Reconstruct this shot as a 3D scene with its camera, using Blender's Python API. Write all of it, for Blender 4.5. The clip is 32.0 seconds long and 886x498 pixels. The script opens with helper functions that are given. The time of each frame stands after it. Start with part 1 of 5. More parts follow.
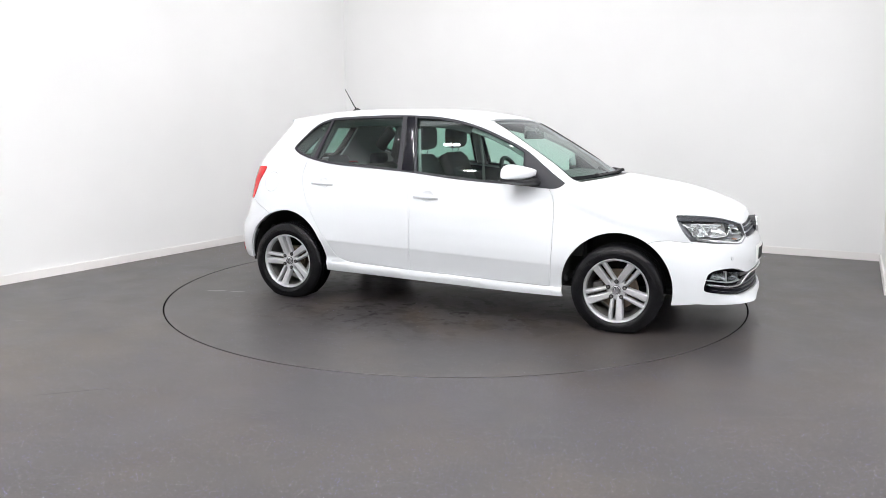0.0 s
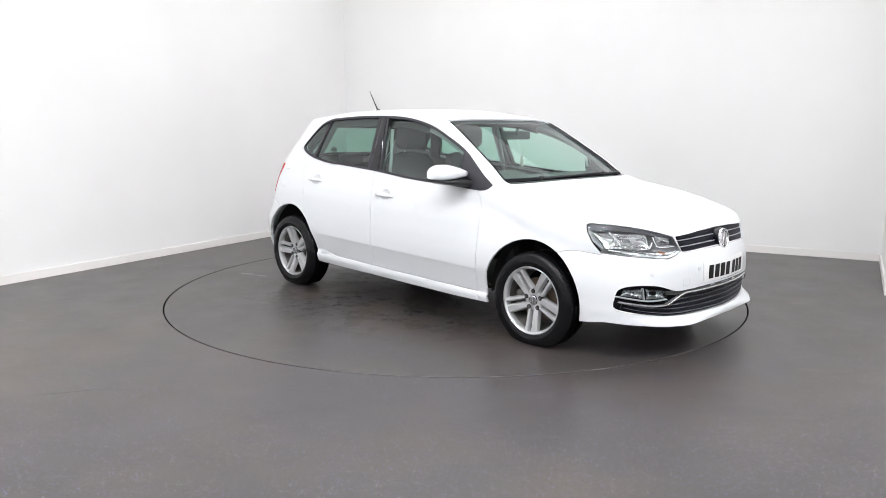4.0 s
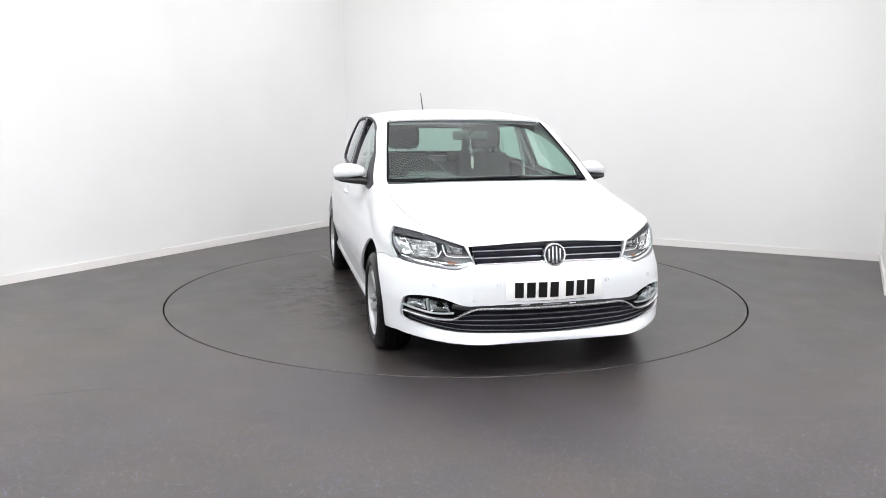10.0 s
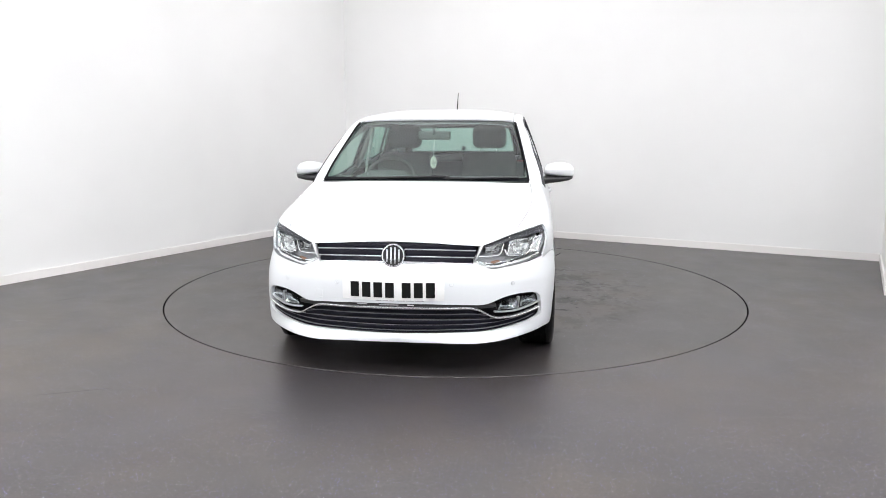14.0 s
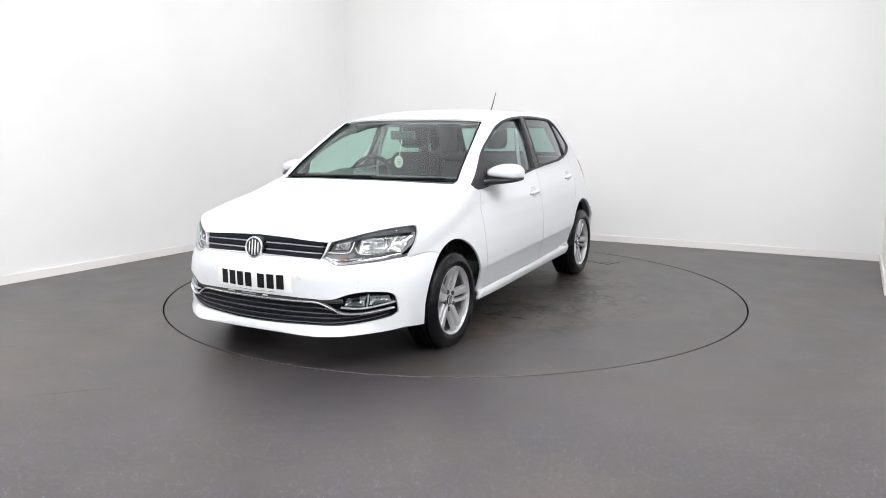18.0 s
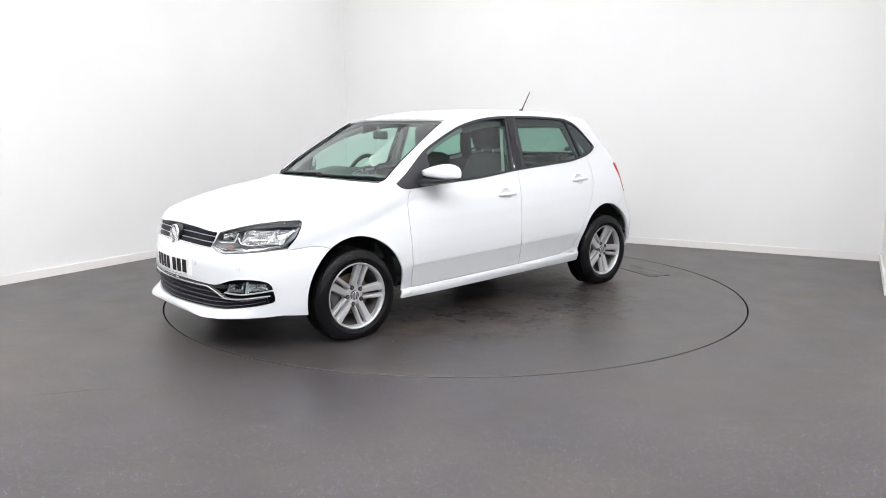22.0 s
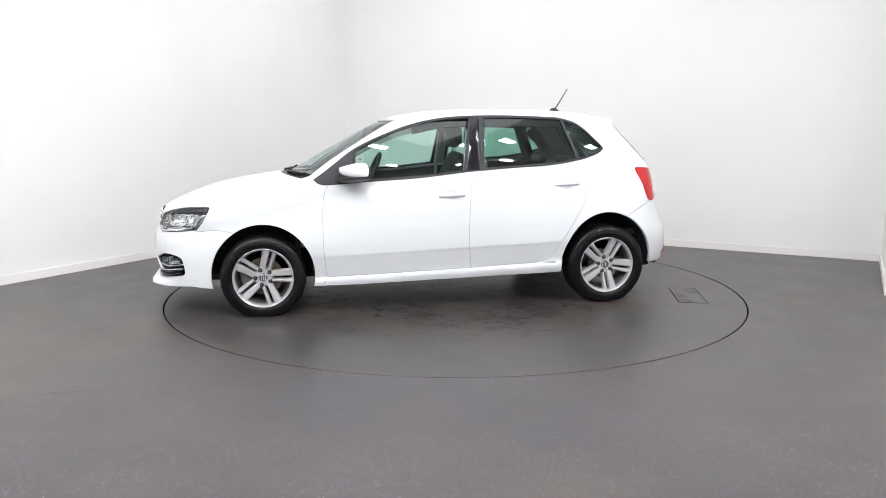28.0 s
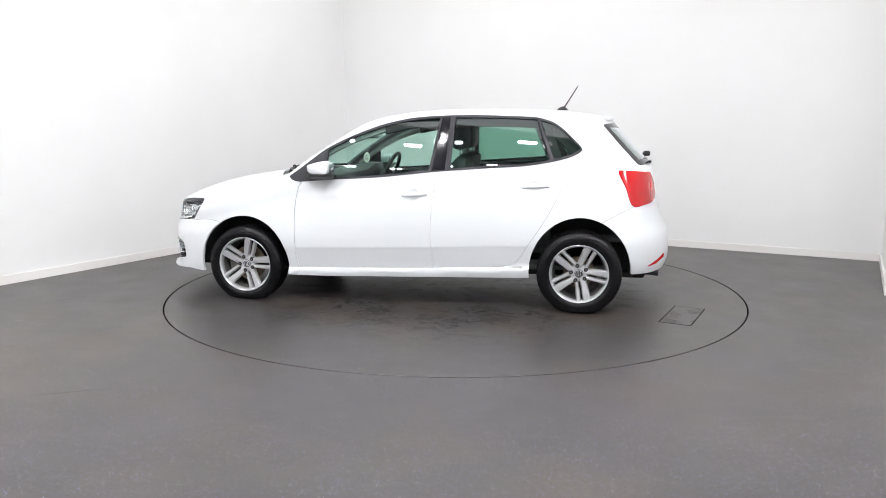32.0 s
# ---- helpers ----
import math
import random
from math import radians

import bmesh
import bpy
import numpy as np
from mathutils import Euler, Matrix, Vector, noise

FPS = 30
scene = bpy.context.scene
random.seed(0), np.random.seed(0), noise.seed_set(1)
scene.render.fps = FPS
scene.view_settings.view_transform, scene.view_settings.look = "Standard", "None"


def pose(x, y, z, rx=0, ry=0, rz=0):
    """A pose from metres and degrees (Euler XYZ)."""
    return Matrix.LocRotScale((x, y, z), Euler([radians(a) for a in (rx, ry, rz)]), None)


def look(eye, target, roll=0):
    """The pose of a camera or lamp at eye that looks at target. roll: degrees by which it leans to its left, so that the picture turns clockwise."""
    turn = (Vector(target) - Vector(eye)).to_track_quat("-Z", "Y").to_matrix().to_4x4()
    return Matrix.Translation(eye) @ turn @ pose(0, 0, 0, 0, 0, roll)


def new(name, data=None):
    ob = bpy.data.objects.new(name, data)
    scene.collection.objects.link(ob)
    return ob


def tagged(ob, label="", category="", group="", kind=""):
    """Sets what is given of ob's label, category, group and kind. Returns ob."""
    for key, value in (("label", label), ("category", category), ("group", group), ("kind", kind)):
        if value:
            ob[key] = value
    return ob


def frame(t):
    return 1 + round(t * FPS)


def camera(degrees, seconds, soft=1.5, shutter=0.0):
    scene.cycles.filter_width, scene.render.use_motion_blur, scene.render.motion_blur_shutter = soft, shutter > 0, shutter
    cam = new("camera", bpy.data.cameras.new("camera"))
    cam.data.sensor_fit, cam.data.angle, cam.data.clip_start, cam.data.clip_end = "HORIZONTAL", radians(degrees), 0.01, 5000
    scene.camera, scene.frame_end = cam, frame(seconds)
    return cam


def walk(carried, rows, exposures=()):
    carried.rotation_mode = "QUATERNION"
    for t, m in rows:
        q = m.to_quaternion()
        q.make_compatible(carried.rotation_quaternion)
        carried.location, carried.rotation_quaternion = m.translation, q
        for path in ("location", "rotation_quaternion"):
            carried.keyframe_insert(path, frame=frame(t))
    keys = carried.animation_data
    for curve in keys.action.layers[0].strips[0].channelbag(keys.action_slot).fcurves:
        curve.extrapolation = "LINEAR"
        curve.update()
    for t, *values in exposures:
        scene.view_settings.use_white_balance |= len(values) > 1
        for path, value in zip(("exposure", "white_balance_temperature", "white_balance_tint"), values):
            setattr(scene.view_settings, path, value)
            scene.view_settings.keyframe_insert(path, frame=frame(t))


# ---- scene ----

CLIP = 32.0
cam = camera(62.88, CLIP, soft=0.8)
EYE = look((0.0, -5.828, 1.265), (-0.0152, -4.8413, 1.1030), roll=-0.037)
walk(cam, [(0.0, EYE), (CLIP, EYE)], exposures=[(0.0, -0.01), (CLIP, -0.01)])

# ---- turning of the platform: heading of the car in degrees by seconds ----
TURN = ((0.0, -22.82), (6.0, -54.21), (13.0, -90.94), (20.0, -127.5), (26.0, -158.65), (32.0, -189.77))
CAR_X, CAR_Y = 0.232, -0.066


def heading(t):
    return float(np.interp(t, [a for a, _ in TURN], [b for _, b in TURN]))


# ---- light ----
world = bpy.data.worlds.new("World")
scene.world = world
world.use_nodes = True
world.node_tree.nodes["Background"].inputs[0].default_value = (0.9, 0.95, 1.0, 1)
world.node_tree.nodes["Background"].inputs[1].default_value = 0.05


# ---- materials ----
def mat(name, color=(0.5, 0.5, 0.5), rough=0.5, metal=0.0, **more):
    m = bpy.data.materials.new(name)
    m.use_nodes = True
    b = m.node_tree.nodes["Principled BSDF"]
    b.inputs["Base Color"].default_value = (*color, 1)
    b.inputs["Roughness"].default_value = rough
    b.inputs["Metallic"].default_value = metal
    for k, v in more.items():
        b.inputs[k.replace("_", " ")].default_value = v
    return m


def node(m, kind, **inputs):
    n = m.node_tree.nodes.new(kind)
    for k, v in inputs.items():
        n.inputs[k.replace("_", " ")].default_value = v
    return n


def link(m, a, b):
    m.node_tree.links.new(a, b)


def bsdf(m):
    return m.node_tree.nodes["Principled BSDF"]


def ramp(m, source, stops):
    r = m.node_tree.nodes.new("ShaderNodeValToRGB")
    while len(r.color_ramp.elements) < len(stops):
        r.color_ramp.elements.new(0.5)
    for e, (p, c) in zip(r.color_ramp.elements, stops):
        e.position, e.color = p, (*c, 1)
    link(m, source, r.inputs[0])
    return r.outputs[0]


def coords(m, which="Object"):
    return m.node_tree.nodes.new("ShaderNodeTexCoord").outputs[which]


def noise_of(m, scale, detail=4.0, rough=0.55, vector=None):
    n = node(m, "ShaderNodeTexNoise", Scale=scale, Detail=detail, Roughness=rough)
    link(m, vector or coords(m), n.inputs["Vector"])
    return n.outputs[0]


def bump(m, height, strength=0.2, distance=0.002):
    n = node(m, "ShaderNodeBump", Strength=strength, Distance=distance)
    link(m, height, n.inputs["Height"])
    link(m, n.outputs[0], bsdf(m).inputs["Normal"])


def mix_color(m, fac, a, b, blend="MIX"):
    n = m.node_tree.nodes.new("ShaderNodeMix")
    n.data_type, n.blend_type = "RGBA", blend
    for sock, v in ((n.inputs[0], fac), (n.inputs[6], a), (n.inputs[7], b)):
        if isinstance(v, (int, float)):
            sock.default_value = v
        elif isinstance(v, tuple):
            sock.default_value = (*v, 1)
        else:
            link(m, v, sock)
    return n.outputs[2]


PAINT = mat("white_paint", (0.695, 0.715, 0.74), 0.36, Coat_Weight=0.5, Coat_Roughness=0.16)
BLACK = mat("black_plastic", (0.012, 0.012, 0.014), 0.42)
TRIM = mat("dark_grey_plastic", (0.029, 0.029, 0.036), 0.5, Specular_IOR_Level=0.35)
GLOSS = mat("gloss_black", (0.008, 0.008, 0.012), 0.08)
CHROME = mat("chrome", (0.88, 0.89, 0.91), 0.14, 0.85)
RUBBER = mat("tyre_rubber", (0.0045, 0.0045, 0.0055), 0.25, Specular_IOR_Level=0.22)
ALLOY = mat("silver_alloy", (0.50, 0.505, 0.52), 0.28, 0.5)
BARREL = mat("dark_wheel_grey", (0.11, 0.105, 0.10), 0.5, 0.3)
BACKING = mat("grille_backing_black", (0.004, 0.004, 0.006), 0.7, Specular_IOR_Level=0.1)
UNDER = mat("underbody_black", (0.012, 0.012, 0.012), 0.8)


def glass_mat(name, color, rough=0.0, gloss=1.0):
    m = bpy.data.materials.new(name)
    m.use_nodes = True
    t = m.node_tree
    t.nodes.clear()
    out = t.nodes.new("ShaderNodeOutputMaterial")
    tr = t.nodes.new("ShaderNodeBsdfTransparent")
    gl = t.nodes.new("ShaderNodeBsdfGlossy")
    lw = t.nodes.new("ShaderNodeLayerWeight")
    pw = t.nodes.new("ShaderNodeMath")
    fr = t.nodes.new("ShaderNodeMath")
    mx = t.nodes.new("ShaderNodeMixShader")
    tr.inputs[0].default_value = (*color, 1)
    gl.inputs[0].default_value = (0.95, 0.97, 1.0, 1)
    gl.inputs["Roughness"].default_value = rough
    lw.inputs[0].default_value = 0.5
    pw.operation, fr.operation = "POWER", "MULTIPLY_ADD"
    pw.inputs[1].default_value = 5.0
    fr.inputs[1].default_value, fr.inputs[2].default_value = 0.9 * gloss, 0.052 * gloss
    t.links.new(lw.outputs["Facing"], pw.inputs[0])
    t.links.new(pw.outputs[0], fr.inputs[0])
    t.links.new(fr.outputs[0], mx.inputs[0])
    t.links.new(tr.outputs[0], mx.inputs[1])
    t.links.new(gl.outputs[0], mx.inputs[2])
    t.links.new(mx.outputs[0], out.inputs[0])
    return m


GLASS = glass_mat("tinted_glass", (0.68, 0.86, 0.79), gloss=1.4)
SCREEN_GLASS = glass_mat("windscreen_glass", (0.70, 0.88, 0.81), gloss=0.8)
REAR_SCREEN_GLASS = glass_mat("rear_screen_glass", (0.42, 0.57, 0.52), gloss=2.0)
GLASS_REAR = glass_mat("privacy_glass", (0.42, 0.65, 0.56), gloss=1.4)
LENS = glass_mat("clear_lens", (0.95, 0.97, 0.97), gloss=0.3)


# ---- mesh helpers ----
def mesh_ob(name, verts, faces, material, smooth=True):
    me = bpy.data.meshes.new(name)
    me.from_pydata([tuple(map(float, v)) for v in verts], [], [tuple(map(int, f)) for f in faces])
    me.materials.append(material)
    if smooth:
        me.polygons.foreach_set("use_smooth", [True] * len(me.polygons))
    me.update()
    return new(name, me)


def part(name, bm, material, parent=None, label="", smooth=True, sharp=35):
    me = bpy.data.meshes.new(name)
    if smooth:
        for f in bm.faces:
            f.smooth = True
        for e in bm.edges:
            if len(e.link_faces) == 2 and e.calc_face_angle(0) > radians(sharp):
                e.smooth = False
    bm.to_mesh(me)
    bm.free()
    me.materials.append(material)
    ob = new(name, me)
    if parent is not None:
        ob.parent = parent
    if label:
        ob["label"] = label
    return ob


def box_bm(sx, sy, sz, at=(0, 0, 0), bevel=0.0, seg=2, bm=None, turn=None):
    b = bmesh.new()
    bmesh.ops.create_cube(b, size=1.0)
    bmesh.ops.scale(b, vec=(sx, sy, sz), verts=b.verts)
    if bevel:
        bmesh.ops.bevel(b, geom=b.edges[:], offset=bevel, segments=seg, affect="EDGES", profile=0.5)
    if turn is not None:
        bmesh.ops.transform(b, matrix=turn, verts=b.verts)
    bmesh.ops.translate(b, vec=at, verts=b.verts)
    if bm is None:
        return b
    join_bm(bm, b)
    return bm


def join_bm(bm, other):
    me = bpy.data.meshes.new("tmp")
    other.to_mesh(me)
    other.free()
    bm.from_mesh(me)
    bpy.data.meshes.remove(me)
    return bm


def lathe_bm(profile, seg=48, axis="Y", close=True, bm=None):
    """profile: (radius, along) pairs turned about the axis."""
    b = bm or bmesh.new()
    rings = []
    for r, a in profile:
        ring = []
        for k in range(seg):
            w = 2 * math.pi * k / seg
            c, s = r * math.cos(w), r * math.sin(w)
            ring.append(b.verts.new({"Y": (c, a, s), "Z": (c, s, a), "X": (a, c, s)}[axis]))
        rings.append(ring)
    pairs = list(zip(rings, rings[1:]))
    if close:
        pairs.append((rings[-1], rings[0]))
    for p, q in pairs:
        for k in range(seg):
            j = (k + 1) % seg
            b.faces.new((p[k], p[j], q[j], q[k]))
    bmesh.ops.recalc_face_normals(b, faces=b.faces)
    return b


def tube_bm(points, radius, seg=8, bm=None, caps=True):
    """A round rod along points; radius may be a list."""
    b = bm or bmesh.new()
    pts = [Vector(p) for p in points]
    rad = radius if isinstance(radius, (list, tuple)) else [radius] * len(pts)
    rings, side = [], None
    for i, p in enumerate(pts):
        d = (pts[min(i + 1, len(pts) - 1)] - pts[max(i - 1, 0)]).normalized()
        if side is None:
            side = d.orthogonal().normalized()
        side = (side - d * side.dot(d)).normalized()
        up = d.cross(side)
        rings.append([b.verts.new(p + rad[i] * (math.cos(w) * side + math.sin(w) * up)) for w in [2 * math.pi * k / seg for k in range(seg)]])
    for p, q in zip(rings, rings[1:]):
        for k in range(seg):
            j = (k + 1) % seg
            b.faces.new((p[k], p[j], q[j], q[k]))
    if caps:
        b.faces.new(rings[0][::-1])
        b.faces.new(rings[-1])
    return b


def spline(points, step=0.012, closed=False):
    """Points of a Catmull-Rom curve through 2D or 3D control points; a None after a point keeps the corner there sharp."""
    runs, run = [], []
    for p in points:
        if p is None:
            runs.append(run)
            run = [run[-1]]
        else:
            run.append(np.array(p, float))
    runs.append(run)
    out = []
    for run in runs:
        if len(run) < 2:
            continue
        c = np.array(run)
        loop = closed and len(runs) == 1
        ext = np.vstack([c[-1], c, c[0], c[1]]) if loop else np.vstack([2 * c[0] - c[1], c, 2 * c[-1] - c[-2]])
        for i in range(1, len(ext) - 2):
            p0, p1, p2, p3 = ext[i - 1:i + 3]
            n = max(1, int(np.ceil(np.linalg.norm(p2 - p1) / step)))
            for k in range(n):
                t = k / n
                m1, m2 = (p2 - p0) / 2, (p3 - p1) / 2
                out.append((2 * t**3 - 3 * t**2 + 1) * p1 + (t**3 - 2 * t**2 + t) * m1 + (-2 * t**3 + 3 * t**2) * p2 + (t**3 - t**2) * m2)
        if not loop:
            out.append(c[-1])
    keep = [out[0]]
    for p in out[1:]:
        if np.linalg.norm(p - keep[-1]) > 1e-6:
            keep.append(p)
    return np.array(keep)


def inside(poly, pts):
    x, y = pts[:, 0], pts[:, 1]
    ok = np.zeros(len(pts), bool)
    a, b = poly, np.roll(poly, -1, 0)
    for (x0, y0), (x1, y1) in zip(a, b):
        if y0 == y1:
            continue
        ok ^= ((y0 > y) != (y1 > y)) & (x < (x1 - x0) * (y - y0) / (y1 - y0) + x0)
    return ok


def near(line, pts, closed=False):
    """Distance of pts to a polyline."""
    best = np.full(len(pts), 9.0)
    ends = np.roll(line, -1, 0) if closed else line[1:]
    for a, b in zip(line, ends):
        d = b - a
        t = np.clip(((pts - a) @ d) / max(d @ d, 1e-12), 0, 1)
        best = np.minimum(best, np.hypot(*(pts - a - t[:, None] * d).T))
    return best


def offset_line(line, d):
    t = np.gradient(line, axis=0)
    t /= np.maximum(np.linalg.norm(t, axis=1, keepdims=True), 1e-9)
    return line + d * np.stack([-t[:, 1], t[:, 0]], 1)


SHEET_METAL = ("front_door", "rear_door", "front_wing", "front_bumper", "rear_bumper", "sill", "tailgate", "bonnet", "roof")


def cut_sheet(outline, regions, seams, step, shape, gap=0.0017, folds=()):
    """Splits a sheet, given in two parameters, along the outlines of regions [(name, polygon)] and along seams, and lifts it
    with shape(points) to 3D. Gives {name: triangles}, the points and their normals."""
    from mathutils.geometry import delaunay_2d_cdt
    lines = [(outline, True)] + [(p, True) for _, p in regions] + [(p, False) for p in folds]
    for s in seams:
        lines += [(offset_line(s, gap), False), (offset_line(s, -gap), False)]
    verts, edges = [], []
    for l, closed in lines:
        n0 = len(verts)
        verts += [tuple(p) for p in l]
        edges += [(n0 + i, n0 + i + 1) for i in range(len(l) - 1)] + ([(n0 + len(l) - 1, n0)] if closed else [])
    lo, hi = outline.min(0), outline.max(0)
    gx, gy = np.meshgrid(np.arange(lo[0], hi[0], step), np.arange(lo[1], hi[1], step))
    gx = gx + (np.arange(gx.shape[0]) % 2)[:, None] * step * 0.5
    grid = np.stack([gx.ravel(), gy.ravel()], 1)
    grid = grid[inside(outline, grid)]
    allp = np.array(verts)
    keep = np.ones(len(grid), bool)
    for i in range(0, len(grid), 400):
        d = np.hypot(grid[i:i + 400, None, 0] - allp[None, :, 0], grid[i:i + 400, None, 1] - allp[None, :, 1]).min(1)
        keep[i:i + 400] = d > step * 0.45
    verts += [tuple(p) for p in grid[keep]]
    v, _, f, _, _, _ = delaunay_2d_cdt([Vector(p) for p in verts], edges, [], 0, 1e-6)
    v = np.array([tuple(p) for p in v])
    f = np.array([tuple(t) for t in f if len(t) == 3])
    c = v[f].mean(1)
    ok = inside(outline, c)
    f, c = f[ok], c[ok]
    names = np.full(len(f), -1)
    for i, (_, p) in reversed(list(enumerate(regions))):
        names[inside(p, c)] = i
    slot = np.zeros(len(f), bool)
    for s in seams:
        slot |= near(s, c) <= gap * 0.98
    names[slot & np.isin(names, [-1] + [i for i, (n, _) in enumerate(regions) if n in SHEET_METAL])] = -2
    pts = shape(v)
    h = 1e-4
    nrm = np.cross(shape(v + [h, 0]) - pts, shape(v + [0, h]) - pts)
    nrm /= np.maximum(np.linalg.norm(nrm, axis=1, keepdims=True), 1e-12)
    made = {"rest": f[names == -1], "gap": f[names == -2]}
    for i, (n, _) in enumerate(regions):
        tri = f[names == i]
        made[n] = np.vstack([made[n], tri]) if n in made else tri
    return made, pts, nrm, v


def evened(p, axis):
    """Points moved along one axis onto a smooth surface through them, as a bent pane lies."""
    o = [k for k in range(3) if k != axis]
    c = p[:, o].mean(0)
    u, v = (p[:, o] - c).T
    p = p.copy()
    if axis == 2:
        v = np.abs(p[:, 1])
        a = np.stack([u**i * v**j for i in range(6) for j in (0, 2, 4) if i + j < 7], 1)
        bend = 0.0
    else:
        # door glass: gently barrelled, more from sill to roof than along the car
        a = np.stack([np.ones_like(u), u, v], 1)
        bend = -0.10 * u * u - 0.38 * v * v
    k = np.linalg.lstsq(a, p[:, axis] - bend, rcond=None)[0]
    p[:, axis] = a @ k + bend
    return p


def panel(name, tri, pts, nrm, material, parent, depth=0.012, inset=0.0, mirror=0, label="", even=None):
    """One sheet-metal panel from triangles of a sheet, with its rim turned in by depth. mirror 0: as it is, 1: the other side, 2: both, joined."""
    used, inv = np.unique(tri, return_inverse=True)
    tri = inv.reshape(-1, 3)
    p, n = pts[used], nrm[used]
    p = p - n * inset
    if even is not None:
        p = evened(p, even)
    verts, faces = list(p), [tuple(t) for t in tri]
    if depth:
        count = {}
        for t in tri:
            for a, b in ((t[0], t[1]), (t[1], t[2]), (t[2], t[0])):
                k = (min(a, b), max(a, b))
                count[k] = None if k in count else (a, b)
        rim = [e for e in count.values() if e]
        if mirror == 2:
            rim = [e for e in rim if not (abs(p[e[0]][1]) < 1e-4 and abs(p[e[1]][1]) < 1e-4)]
        at = {}
        for e in rim:
            for k in e:
                if k not in at:
                    at[k] = (len(verts), len(verts) + 1)
                    verts += [p[k], p[k] - n[k] * depth]
        faces += [(at[b][0], at[a][0], at[a][1], at[b][1]) for a, b in rim]
    verts = np.array(verts)
    if mirror:
        other = verts * [1, -1, 1]
        back = [tuple(q[::-1]) for q in faces]
        if mirror == 1:
            verts, faces = other, back
        else:
            n0 = len(verts)
            faces = faces + [tuple(k + n0 for k in q) for q in back]
            verts = np.vstack([verts, other])
    ob = mesh_ob(name, verts, faces, material)
    if mirror == 2:
        b = bmesh.new()
        b.from_mesh(ob.data)
        b.verts.ensure_lookup_table()
        n0 = len(b.verts) // 2
        bmesh.ops.weld_verts(b, targetmap={b.verts[k + n0]: b.verts[k] for k in range(n0) if abs(b.verts[k].co.y) < 2e-4})
        b.to_mesh(ob.data)
        b.free()
        ob.data.polygons.foreach_set("use_smooth", [True] * len(ob.data.polygons))
    ob.parent = parent
    if label:
        ob["label"] = label
    return ob


# ---- room ----
def wall_mat(name, color, rough, blot=0.03):
    m = mat(name, color, rough)
    n = noise_of(m, 0.7, 3)
    c = ramp(m, n, ((0.3, tuple(v * (1 - blot) for v in color)), (0.7, tuple(min(1, v * (1 + blot)) for v in color))))
    link(m, c, bsdf(m).inputs["Base Color"])
    bump(m, noise_of(m, 90, 3), 0.08, 0.001)
    return m


WALL = wall_mat("white_wall", (0.83, 0.83, 0.83), 0.55)
BACK_WALL = wall_mat("off_white_wall", (0.80, 0.80, 0.80), 0.6)
SKIRT = wall_mat("white_skirting", (0.82, 0.80, 0.79), 0.4, 0.05)
CEIL = wall_mat("ceiling_white", (0.72, 0.72, 0.72), 0.8)
SOFT = mat("added_softbox_cloth", (0.9, 0.9, 0.9), 0.8, Emission_Color=(1.0, 0.99, 0.985, 1), Emission_Strength=1.70)
CEIL_DARK = wall_mat("ceiling_grey", (0.58, 0.58, 0.58), 0.8)
LAMP = mat("lamp_diffuser", (1, 1, 1), 0.5, Emission_Color=(0.985, 0.985, 1.0, 1), Emission_Strength=215.0)
LAMP_RIM = mat("lamp_rim", (0.7, 0.7, 0.7), 0.4)


